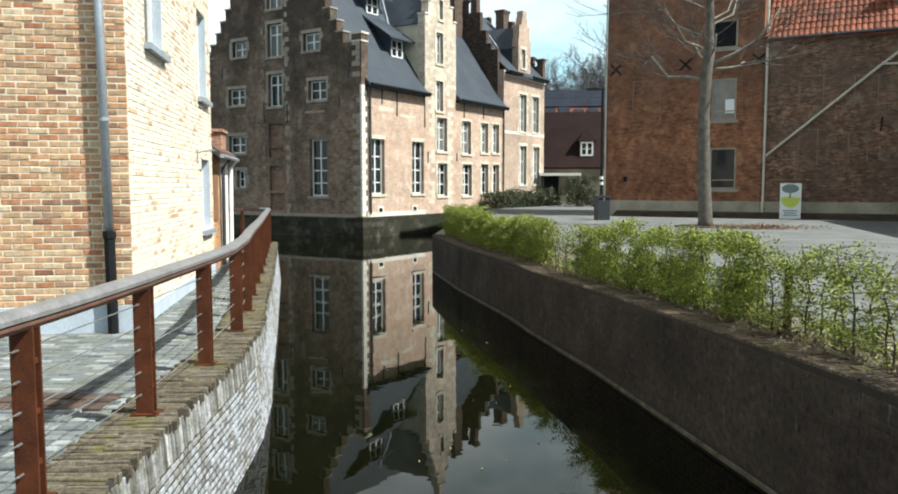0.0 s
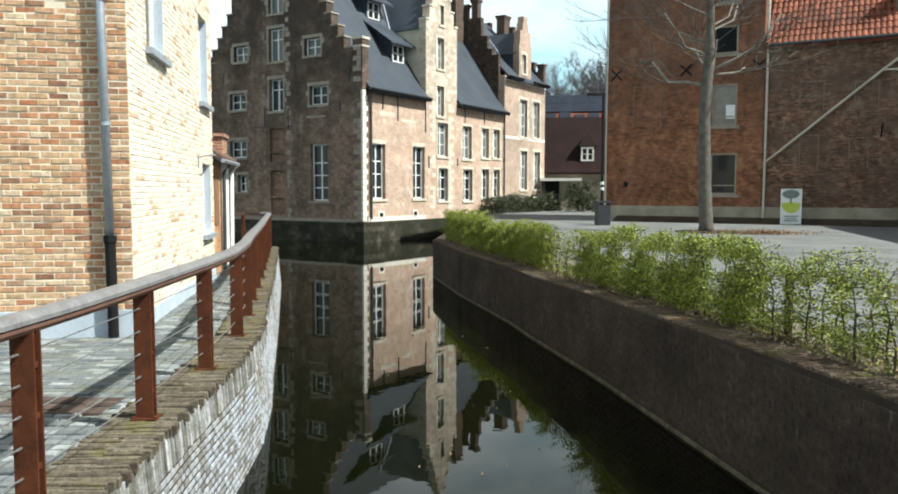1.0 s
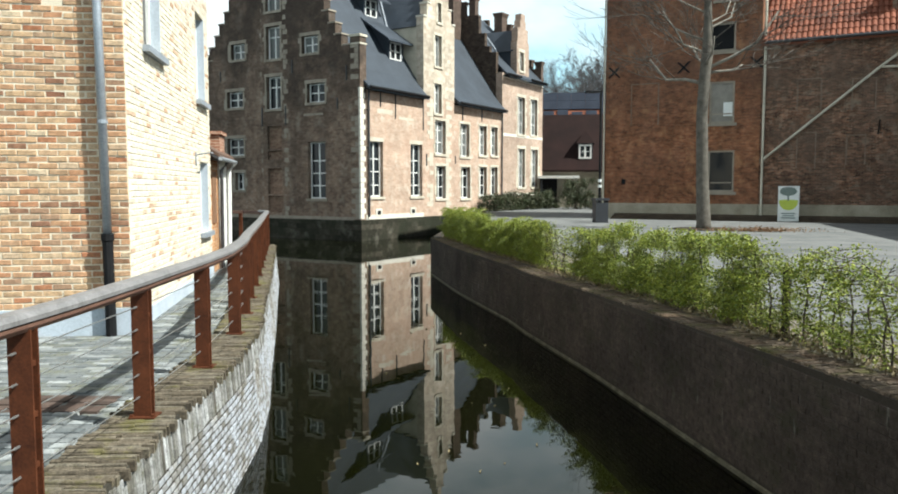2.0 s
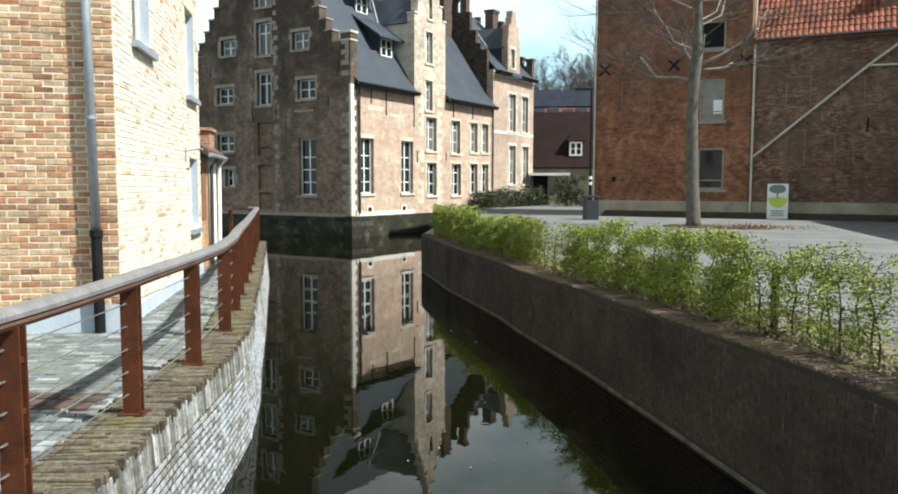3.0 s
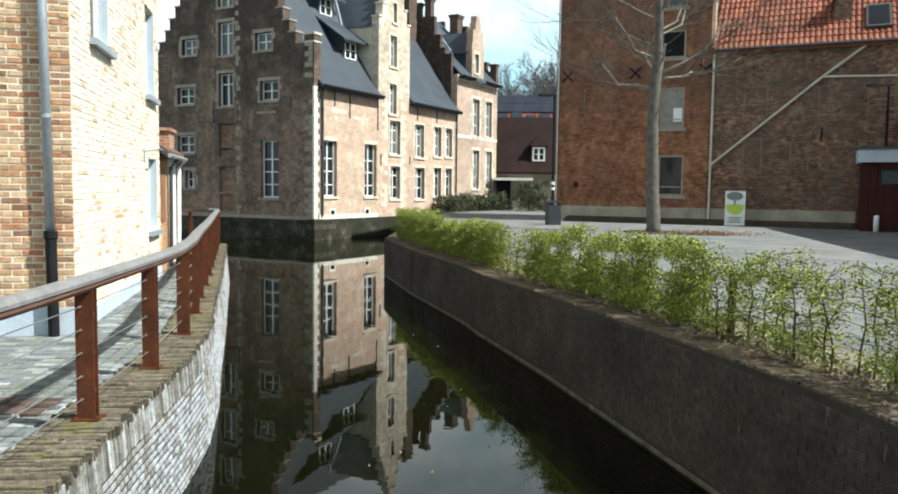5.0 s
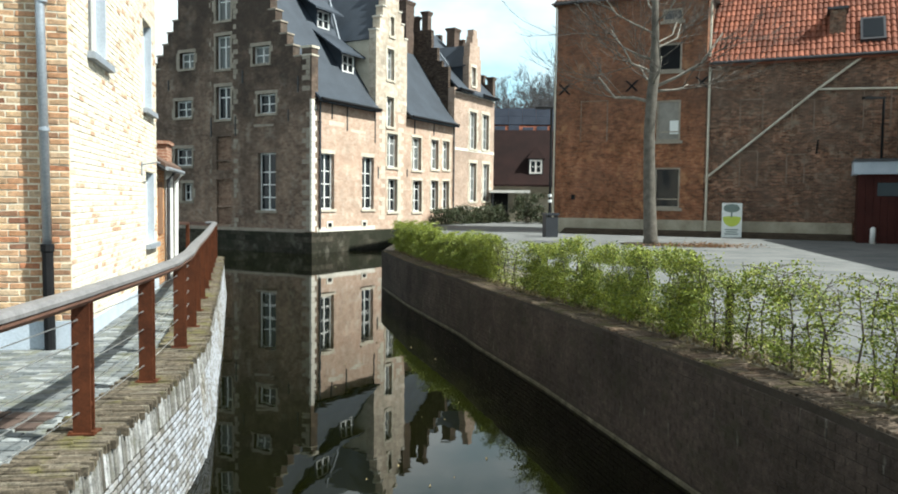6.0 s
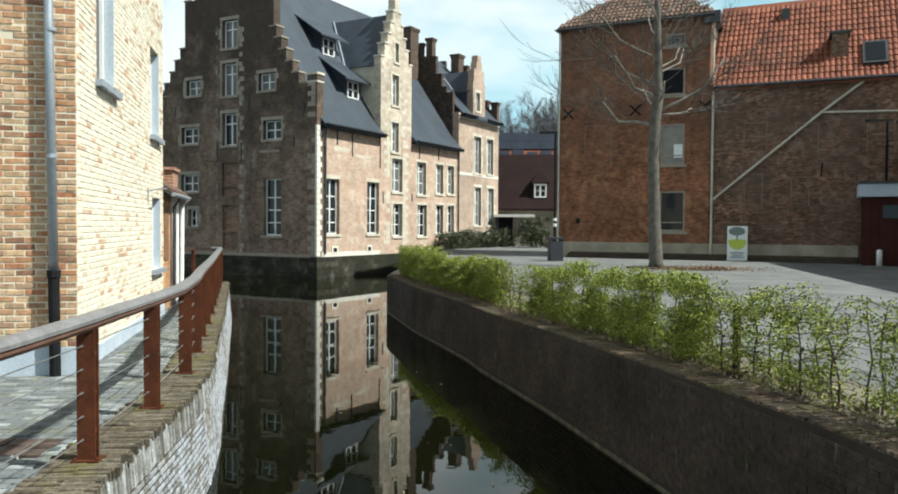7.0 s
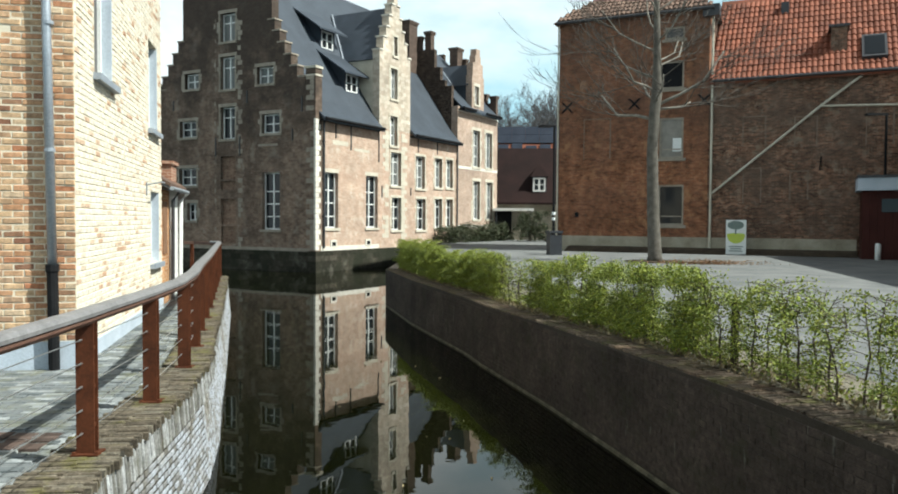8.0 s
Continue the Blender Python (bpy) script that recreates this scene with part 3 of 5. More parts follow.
ring = [(right_edge(max(y, -6)) + 1.5 if y > -6 else 6.1, y) for y in yr] + [(0.95, 25.7), (2.6, 51.3), (-3, 75), (-500, 75), (-500, 900), (900, 900), (900, -30)]
prism(bm, [(x, y, SQUARE) for x, y in ring], (0, 0, -2.0))
tagged(part("ground", bm, M["plaza"]), "pale gravelled square beside the canal", "ground", kind="structure")
bm = bmesh.new()
for a, b in zip(yr[1:], yr[2:] + [25.7]):
    if b > a:
        x0, x1 = right_edge(a), right_edge(b)
        top = right_top(a)
        prism(bm, [(x0 + 0.40, a, 0.5), (x0 + 0.40, a, top - 0.012), (x0 + 0.9, a, (top + SQUARE) / 2 + 0.01), (x0 + 1.55, a, SQUARE + 0.004), (x0 + 1.55, a, 0.5)], (x1 - x0, b - a, 0))
prism(bm, [(-0.2, 25.7, 0.5), (-0.2, 25.7, 1.22), (1.2, 25.7, SQUARE - 0.01), (1.2, 25.7, 0.5)], (2.1, 25.4, 0))
tagged(part("hedge_bed", bm, M["hedge_soil"]), "strip of sandy soil and dead leaves along the quay", "soil bed", kind="structure")
bm = bmesh.new()
ring = [(left_edge(max(y, -6)) - 0.3, y) for y in ys] + [(-5.75, 24.0), (-80, 24), (-80, -30)]
prism(bm, [(x, y, PATH - 0.03) for x, y in ring], (0, 0, -1.9))
tagged(part("path", bm, M["path_bed"]), "grey paved towpath along the canal", "path", kind="structure")
bm = bmesh.new()
box(bm, -2.0, 4.2, -2.6, 0.6, 1.0, 1.3)
tagged(part("bridge_deck", bm, M["canal_wall"]), "plain deck of the footbridge", "bridge", kind="structure")


# ---- the manor house ----
def plane_front(s, d, z):
    return (s, -d, z)


def plane_end(s, d, z):
    return (-d, s, z)


manor = thing("manor_house", "old brick manor with crow-stepped gables and slate roof in the water", "house", (-4.61, 41.4, 0), 57.8)
W_ = 12.7
gable_windows = [(2.45, 3.72, 2.27, 5.41), (5.72, 6.83, 7.37, 9.19), (5.72, 6.82, 10.18, 12.02), (5.68, 6.82, 12.87, 14.45)]
gable_pairs = [(2.45, 3.74, 7.56, 8.61), (8.75, 10.1, 7.6, 8.55), (8.54, 9.68, 10.4, 11.3), (2.9, 4.08, 10.27, 11.22), (8.76, 10.16, 4.78, 5.79), (8.75, 9.55, 2.74, 3.75)]
niches = [(5.68, 6.83, 5.1, 6.39), (5.68, 6.83, 4.5, 5.0), (5.68, 6.83, 2.52, 3.99), (5.68, 6.83, 1.44, 2.42)]
# crow steps: foot, head, and where the wall ends
right_steps = [(10.0, 10.44, 0.68), (10.44, 11.06, 1.24), (11.06, 11.71, 1.66), (11.71, 12.4, 2.1), (12.4, 13.06, 2.45), (13.06, 13.7, 2.8), (13.7, 15.9, 3.0), (15.9, 16.8, 3.7), (16.8, 17.7, 4.4), (17.7, 18.6, 5.1), (18.6, 19.7, 5.75)]
left_steps = [(10.0, 10.47, 11.75), (10.47, 11.24, 11.55), (11.24, 11.88, 11.05), (11.88, 12.53, 10.66), (12.53, 13.19, 10.2), (13.19, 15.9, 9.8), (15.9, 16.8, 9.0), (16.8, 17.7, 8.3), (17.7, 18.6, 7.6), (18.6, 19.7, 6.95)]
outline = [(0, W_, 1.15, 10.0), (0, 0.65, 10.0, 10.85), (W_ - 0.65, W_, 10.0, 10.85)]
outline += [(i, 6.3, a, b) for a, b, i in right_steps] + [(6.3, i, a, b) for a, b, i in left_steps]
wall_with("gable_wall", plane_end, outline, gable_windows + gable_pairs + niches, 0.55, M["shaded_gable_brick"], manor, "brown brick gable with crow steps, stains and shade in its colour")
for s0, s1, z0, z1 in gable_windows:
    window(manor, plane_end, s0, s1, z0, z1, rows=(0.23, 0.45, 0.67) if z0 < 3 else (0.68,), depth=0.3, surround=None if z0 < 3 else 0.17, sill_mat="worn_stone", frame_w=0.075, bar=0.06, glass="glass" if z0 < 9 else "sky_pale_glass")
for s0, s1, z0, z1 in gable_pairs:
    window(manor, plane_end, s0, s1, z0, z1, rows=(0.5,), depth=0.3, surround=0.17, sill_mat="worn_stone", frame_w=0.075, glass="glass" if z0 < 9 else "sky_pale_glass")
for s0, s1, z0, z1 in niches:
    bm = bmesh.new()
    pbox(bm, plane_end, s0 - 0.01, s1 + 0.01, -0.3, -0.14, z0 - 0.01, z1 + 0.01)
    part("niche_infill", bm, M["niche_brick"], manor, "reddish brick infill")

front_windows = [(0.78, 1.99, 2.38, 5.43, 1), (4.65, 5.88, 2.38, 5.45, 1), (7.4, 8.5, 2.22, 4.22, 0), (7.28, 8.46, 4.96, 7.0, 0), (7.2, 8.0, 7.4, 9.2, 0), (7.25, 8.0, 10.25, 12.1, 0), (7.55, 7.97, 12.9, 14.06, 0),
                 (10.33, 11.48, 2.2, 4.23, 0), (10.23, 11.37, 4.9, 7.0, 0), (12.7, 13.7, 2.34, 4.29, 0), (14.3, 15.25, 2.33, 4.3, 0), (12.68, 13.68, 5.06, 7.03, 0), (14.28, 15.22, 5.1, 7.05, 0)]
dsteps = [(8.35, 12.98, 1.74), (12.98, 13.82, 1.36), (13.82, 14.5, 1.03), (14.5, 15.23, 0.74), (15.23, 15.95, 0.46), (15.95, 17.0, 0.22)]
DC = 7.76
outline = [(0.551, 15.9, 1.15, 8.35)]
low, high = [w[:4] for w in front_windows if w[2] < 7.6 and w[3] < 8.3], [w[:4] for w in front_windows if w[3] > 8.3]
wall_with("front_wall", plane_front, outline, low + [(7.2, 8.0, 7.4, 8.36)], 0.5, M["manor_brick"], manor, "sunlit pinkish brick front wall")
wall_with("dormer_wall", plane_front, [(DC - h, DC + h, a, b) for a, b, h in dsteps], [(7.2, 8.0, 8.34, 9.2)] + high[1:], 0.5, M["pale_block"], manor, "pale stone stepped wall dormer")
for s0, s1, z0, z1, big in front_windows:
    window(manor, plane_front, s0, s1, z0, z1, rows=(0.21, 0.45, 0.68) if big else (0.36, 0.72), depth=0.28, surround=None if big else 0.14, sill_mat="stone", glass="glass" if big or z0 < 4.5 else "sky_pale_glass")
# the second, taller house along the same front
second_windows = [(18.4, 19.5, 2.92, 5.76), (20.6, 21.7, 2.95, 5.78), (18.3, 19.45, 6.8, 9.5), (20.4, 21.55, 6.85, 9.52), (18.55, 19.2, 11.4, 12.75)]
outline = [(15.901, 22.5, 1.15, 10.95), (18.1, 20.05, 10.95, 13.5), (18.22, 19.85, 13.5, 14.45), (18.6, 19.5, 14.45, 15.0), (18.76, 19.35, 15.0, 15.5)]
wall_with("front_wall", plane_front, outline, second_windows, 0.5, M["beige_wall"], manor, "pale beige front wall of the taller wing")
for s0, s1, z0, z1 in second_windows:
    window(manor, plane_front, s0, s1, z0, z1, rows=(0.3, 0.6), surround=0.2, sill_mat="stone", cols=2, depth=0.26, glass="sky_pale_glass")
# plinth in the water
bm = bmesh.new()
pbox(bm, plane_front, -0.12, 22.6, -0.4, 0.12, -0.8, 1.15)
pbox(bm, plane_end, 0.4, W_ + 0.1, -0.4, 0.12, -0.8, 1.12)
part("plinth", bm, M["plinth_stone"], manor, "dark stone plinth standing in the water")
# roofs


def roof_slab(bm, prof, u0, u1, thick=0.16):
    """A roof over a (y, z) profile between two ends."""
    a = [(u0, y, z) for y, z in prof] + [(u0, y, z - thick) for y, z in reversed(prof)]
    prism(bm, a, (u1 - u0, 0, 0))


bm = bmesh.new()
for u0, u1 in ((0.3, DC - 1.745), (DC + 1.745, 15.9)):
    roof_slab(bm, [(-0.42, 8.22), (0.0, 8.6), (0.6, 9.35)], u0, u1)
roof_slab(bm, [(0.6, 9.35), (6.35, 18.0)], 0.3, 15.9)
roof_slab(bm, [(6.35, 18.0), (12.1, 9.35), (13.1, 8.22)], 0.3, 15.9)
part("roof", bm, M["slate"], manor, "steep dark slate roof")
bm = bmesh.new()
prism(bm, [(DC - 1.75, 0.3, 12.45), (DC, 0.3, 15.9), (DC + 1.75, 0.3, 12.45)], (0, 5.2, 0))
part("cross_roof", bm, M["slate"], manor, "slate roof of the wall dormer")
bm = bmesh.new()
box(bm, DC - 1.6, DC + 1.6, 0.5, 3.4, 8.4, 12.45)
part("cheek", bm, M["stone"], manor, "grey rendered dormer cheek")
bm = bmesh.new()
roof_slab(bm, [(-0.4, 10.8), (0.0, 11.1), (5.0, 16.1)], 16.2, 22.2)
roof_slab(bm, [(5.0, 16.1), (10.0, 11.0)], 16.2, 22.2)
part("roof", bm, M["slate"], manor, "slate roof of the taller wing")
bm = bmesh.new()
prism(bm, [(18.02, 0.3, 12.75), (19.06, 0.3, 14.45), (20.1, 0.3, 12.75)], (0, 3.4, 0))
box(bm, 18.15, 20.0, 0.5, 2.0, 10.9, 12.75)
part("cross_roof", bm, M["slate"], manor, "slate roof of the small dormer")
for name_, top_, foot_ in (("valley_flashing", (DC, 4.85, 15.95), (DC - 1.78, 2.62, 12.5)), ("valley_flashing", (19.06, 3.3, 14.5), (17.98, 1.6, 12.8))):
    bm = bmesh.new()
    tube(bm, [top_, foot_], 0.07, 6)
    part(name_, bm, M["zinc"], manor, "pale lead strip in the roof valley")
# the stepped parapet between the two houses, and the far one
inner = [(8.35, 12.4, 0.51), (12.4, 12.85, 1.05), (12.85, 13.8, 1.43), (13.8, 15.1, 1.92), (15.1, 15.8, 3.3), (15.8, 16.5, 4.0)]
outer = [(10.9, 12.0, 0.51), (12.0, 12.6, 1.2), (12.6, 13.4, 2.0), (13.4, 14.3, 2.9), (14.3, 15.3, 3.9), (15.3, 16.2, 4.7)]
for u_, st, lab in ((15.9, inner, "dark stepped brick parapet"), (22.2, outer, "far brick parapet")):
    wall_with("parapet", lambda s, d, z, k=u_: (k - d, s, z), [(i, 10.0 - i, a, b) for a, b, i in st], [], 0.35, M["shaded_parapet_brick"], manor, lab)
for u_, v_, w, d, z0, z1 in ((14.7, 3.3, 1.1, 0.7, 12, 16.85), (15.95, 2.25, 0.5, 0.5, 14, 16.2), (15.95, 3.05, 0.28, 0.35, 14, 15.9), (21.4, 3.0, 0.9, 0.7, 13, 16.2), (22.25, 2.7, 0.3, 0.4, 13, 15.4), (22.2, 0.0, 0.4, 0.5, 10.5, 12.3), (22.2, 0.85, 0.4, 0.25, 12, 12.5)):
    bm = bmesh.new()
    box(bm, u_, u_ + w, v_, v_ + d, z0, z1)
    box(bm, u_ - 0.05, u_ + w + 0.05, v_ - 0.05, v_ + d + 0.05, z1, z1 + 0.12)
    box(bm, u_ - 0.09, u_ + w + 0.09, v_ - 0.09, v_ + d + 0.09, z1 + 0.12, z1 + 0.24)
    part("chimney", bm, M["chimney_brick"], manor, "brown brick chimney")

# ---- tower house and barn ----
tower = thing("tower_house", "tall red brick house with a hipped tile roof", "house", (8.2, 39.9, 0), -29.0)
tw = [(5.0, 6.21, 2.68, 4.65), (5.0, 6.15, 5.95, 7.92), (5.0, 6.14, 9.33, 10.65), (5.2, 6.14, 11.72, 12.3)]
wall_with("front_wall", plane_front, [(-0.12, 7.3, 1.2, 13.0)], tw, 0.5, M["tower_brick"], tower, "red-brown brick wall with patched mortar")
for s0, s1, z0, z1 in tw:
    # the third window's black pane stands in for the shade of an open void
    window(tower, plane_front, s0, s1, z0, z1, cols=1, rows=(0.22,) if z0 < 9 else (), depth=0.1, frame_w=0.085, surround=None, frame_mat="worn_stone", sill_mat="worn_stone", glass="black" if 9 < z0 < 11 else ("blind" if 5 < z0 < 7 else ("glass" if z0 < 3 else "grey_pane")))
bm = bmesh.new()
box(bm, -0.12, 7.3, 0.5, 8.0, 1.2, 13.0)
part("side_wall", bm, M["tower_brick"], tower)
bm = bmesh.new()
a = [bm.verts.new(p) for p in ((-0.4, -0.3, 13.0), (7.55, -0.3, 13.0), (7.55, 8.2, 13.0), (-0.4, 8.2, 13.0), (3.4, 3.6, 16.0), (3.8, 3.9, 16.0))]
for k in ((0, 1, 5, 4), (1, 2, 5), (2, 3, 4, 5), (3, 0, 4), (3, 2, 1, 0)):
    bm.faces.new([a[i] for i in k])
part("roof", bm, M["old_tile"], tower, "hipped roof of weathered pantiles")
barn = thing("barn", "long brown brick barn with an orange pantile roof", "barn", (8.2, 39.9, 0), -29.0)
bm = bmesh.new()
box(bm, 7.302, 26.0, 0.02, 9.0, 1.2, 9.6)
part("wall", bm, M["barn_brick"], barn, "dark patched brick wall")
bm = bmesh.new()
roof_slab(bm, [(-0.3, 9.5), (4.7, 14.5)], 7.302, 26.2)
roof_slab(bm, [(4.7, 14.5), (9.3, 9.5)], 7.302, 26.2)
part("roof", bm, M["pantile"], barn, "orange pantile roof")


# details of the manor: quoins, gutters, irons, vents, dormers
rng = random.Random(11)
for k in range(26):
    z0 = 1.2 + k * 0.28
    if z0 < 8.1:
        w = 0.42 if k % 2 else 0.28
        bm = bmesh.new()
        pbox(bm, plane_front, -0.015, w, -0.1, 0.018, z0, z0 + 0.265)
        part("quoin", bm, M["white_stone"], manor)
for k in range(34):
    z0 = 1.2 + k * 0.275
    w = 0.62 if k % 2 else 0.36
    if rng.random() < 0.45:
        continue
    bm = bmesh.new()
    pbox(bm, plane_end, 0.10, w, -0.1, 0.014, z0, z0 + 0.255)
    part("quoin", bm, M["worn_stone"], manor)
for side in (5.28, 6.98):
    for k in range(48):
        z0 = 1.3 + k * 0.275
        w = 0.34 if k % 2 else 0.22
        bm = bmesh.new()
        pbox(bm, plane_end, side - (w if side < 6 else 0) + 0.22, side + (0 if side < 6 else w) + 0.22 - (0.24 if side > 6 else 0) + (0.0), -0.1, 0.012, z0, z0 + 0.25)
        if rng.random() < 0.5:
            part("quoin", bm, M["worn_stone"], manor)
        else:
            bm.free()
# pale blocks beside the wall dormer's column of windows
for side in (-1, 1):
    for k in range(27):
        z0 = 1.5 + k * 0.27
        if z0 > 8.05 or rng.random() < 0.2:
            continue
        a, b = (DC + side * 0.72, DC + side * (1.05 + 0.28 * (k % 2) + rng.uniform(0, 0.1)))
        bm = bmesh.new()
        pbox(bm, plane_front, min(a, b), max(a, b), -0.1, 0.015, z0, z0 + 0.255)
        part("block", bm, M["stone"], manor)
for s0, s1, z0, z1 in ((0.45, 6.0, 1.15, 1.4), (9.5, 15.9, 1.15, 1.4), (16.0, 22.5, 6.55, 6.75), (16.0, 22.5, 2.3, 2.5), (16.0, 22.5, 10.6, 10.8)):
    bm = bmesh.new()
    pbox(bm, plane_front, s0, s1, -0.1, 0.02, z0, z1)
    part("stone_band", bm, M["white_stone"], manor)
for s0, s1, z0, z1 in ((0.4, 12.5, 1.12, 1.3), (2.6, 4.0, 6.85, 6.98)):
    bm = bmesh.new()
    pbox(bm, plane_end, s0, s1, -0.1, 0.015, z0, z1)
    part("stone_band", bm, M["worn_stone"], manor)
for s0, s1, z0, z1 in ((0.65, 2.05, 5.40, 5.62), (4.55, 5.9, 5.42, 5.64), (1.5, 2.9, 6.95, 7.2), (3.5, 5.0, 6.75, 6.9)):
    bm = bmesh.new()
    pbox(bm, plane_front, s0, s1, -0.1, 0.006, z0, z1)
    part("lintel", bm, M["stone"], manor)
for s, z0, z1 in ((1.75, 7.3, 8.1), (3.15, 6.75, 8.15), (5.95, 6.3, 8.1), (10.5, 7.2, 8.1), (13.0, 7.3, 8.1), (6.3, 4.2, 4.9), (9.6, 4.4, 4.9)):
    bm = bmesh.new()
    pbox(bm, plane_front, s - 0.03, s + 0.03, 0.0, 0.05, z0, z1)
    part("wall_iron", bm, M["dark_trim"], manor, "black iron wall anchor")
for s, z0, z1 in ((1.55, 7.1, 7.7), (5.35, 6.4, 7.5), (7.2, 6.4, 7.5), (0.9, 8.6, 9.4), (4.8, 9.3, 10.0), (10.6, 9.2, 9.8)):
    bm = bmesh.new()
    pbox(bm, plane_end, s - 0.03, s + 0.03, 0.0, 0.05, z0, z1)
    part("wall_iron", bm, M["dark_trim"], manor, "black iron wall anchor")
for s in (1.55, 4.85):
    bm = bmesh.new()
    pbox(bm, plane_front, s - 0.28, s + 0.28, -0.1, 0.05, 1.34, 1.72)
    vent = part("vent_stone", bm, M["white_stone"], manor)
    # flat black plate stands in for the shade inside the opening
    bm = bmesh.new()
    pbox(bm, plane_front, s - 0.16, s + 0.16, 0.05, 0.056, 1.40, 1.62)
    part("vent_hole", bm, M["black"], vent)
for u_, z1 in ((0.62, 8.1), (15.75, 8.2)):
    bm = bmesh.new()
    tube(bm, [(u_, -0.10, z1), (u_, -0.10, 1.3)], 0.055, 8)
    for z in (3.0, 5.0, 7.0):
        box(bm, u_ - 0.075, u_ + 0.075, -0.16, 0.0, z, z + 0.05)
    part("downpipe", bm, M["dark_trim"], manor, "dark rainwater downpipe")
for u0, u1, z in ((0.3, 5.95, 8.22), (9.55, 15.8, 8.22), (16.0, 17.95, 10.82), (19.7, 22.4, 10.82)):
    bm = bmesh.new()
    tube(bm, [(u0, -0.46, z), (u1, -0.46, z)], 0.085, 8)
    box(bm, u0, u1, -0.40, -0.002, z - 0.12, z - 0.04)
    part("gutter", bm, M["black"], manor, "black eaves gutter")
# crow-step cap stones
for side, profile in ((1, right_steps), (-1, left_steps)):
    for a, b, i in profile:
        bm = bmesh.new()
        pbox(bm, plane_end, min(i - 0.05 * side, i + 0.5 * side), max(i - 0.05 * side, i + 0.5 * side), -0.58, 0.05, b, b + 0.08)
        part("cap_stone", bm, M["worn_stone"], manor)
for s in (0.325, W_ - 0.325):
    bm = bmesh.new()
    pbox(bm, plane_end, s - 0.38, s + 0.38, -0.6, 0.05, 10.85, 10.97)
    pbox(bm, plane_end, s - 0.36, s + 0.36, -0.58, 0.03, 10.45, 10.53)
    part("cap_stone", bm, M["stone"], manor)
for a, b, h in dsteps:
    for e in (-1, 1):
        c = DC + e * (h - 0.16)
        bm = bmesh.new()
        pbox(bm, plane_front, c - 0.2, c + 0.2, -0.54, 0.06, b, b + 0.08)
        part("cap_stone", bm, M["white_stone"], manor)
# two hinged roof dormers
for v0, zb in ((1.27, 10.35), (3.08, 13.06)):
    bm = bmesh.new()
    prism(bm, [(3.7, v0 - 0.45, zb + 1.05), (3.7, v0 + 1.75, zb + 2.55), (3.7, v0 + 1.75, zb + 2.43), (3.7, v0 - 0.45, zb + 0.95)], (2.7, 0, 0))
    lid = part("dormer_roof", bm, M["slate"], manor, "slate lid of a roof dormer")
    bm = bmesh.new()
    for a, b in ((4.28, 4.42), (5.56, 5.7)):
        prism(bm, [(a, v0, zb), (a, v0, zb + 1.15), (a, v0 + 1.35, zb + 2.05)], (b - a, 0, 0))
    part("dormer_cheek", bm, M["slate"], lid)
    window(manor, lambda s, d, z, k=v0: (s, k - d, z), 4.42, 5.56, zb, zb + 1.05, cols=2, rows=(0.5,), depth=0.08, sill=False, frame_w=0.09)

# details of tower and barn
for a, b, par in ((-0.13, 7.3, tower), (7.32, 13.7, barn)):
    bm = bmesh.new()
    pbox(bm, plane_front, a, b, -0.1, 0.05, 1.3, 2.1)
    part("plinth", bm, M["cream_plinth"], par, "flaking cream-painted plinth")
for s in (0.33, 3.77, 7.1):
    bm = bmesh.new()
    for e in (-1, 1):
        prism(bm, [(s - 0.27 * e - 0.06, -0.03, 8.42), (s - 0.27 * e + 0.06, -0.03, 8.42), (s + 0.27 * e + 0.06, -0.03, 8.96), (s + 0.27 * e - 0.06, -0.03, 8.96)], (0, -0.03 - 0.005 * e, 0))
    part("wall_anchor", bm, M["black"], tower, "black iron X-shaped wall anchor")
bm = bmesh.new()
tube(bm, [(7.46, -0.08, 1.4), (7.46, -0.08, 13.0)], 0.055, 8)
part("downpipe", bm, M["stone"], tower, "pale downpipe")
bm = bmesh.new()
tube(bm, [(-0.16, -0.06, 1.4), (-0.16, -0.06, 12.9)], 0.045, 8)
part("downpipe", bm, M["stone"], tower, "thin pale downpipe at the corner")
bm = bmesh.new()
tube(bm, [(-0.2, -0.35, 12.98), (7.5, -0.35, 12.98)], 0.08, 8)
part("gutter", bm, M["dark_trim"], tower)
bm = bmesh.new()
pbox(bm, plane_front, 7.0, 7.75, -0.3, 0.3, 12.6, 13.15)
part("gutter_box", bm, M["dark_trim"], tower)
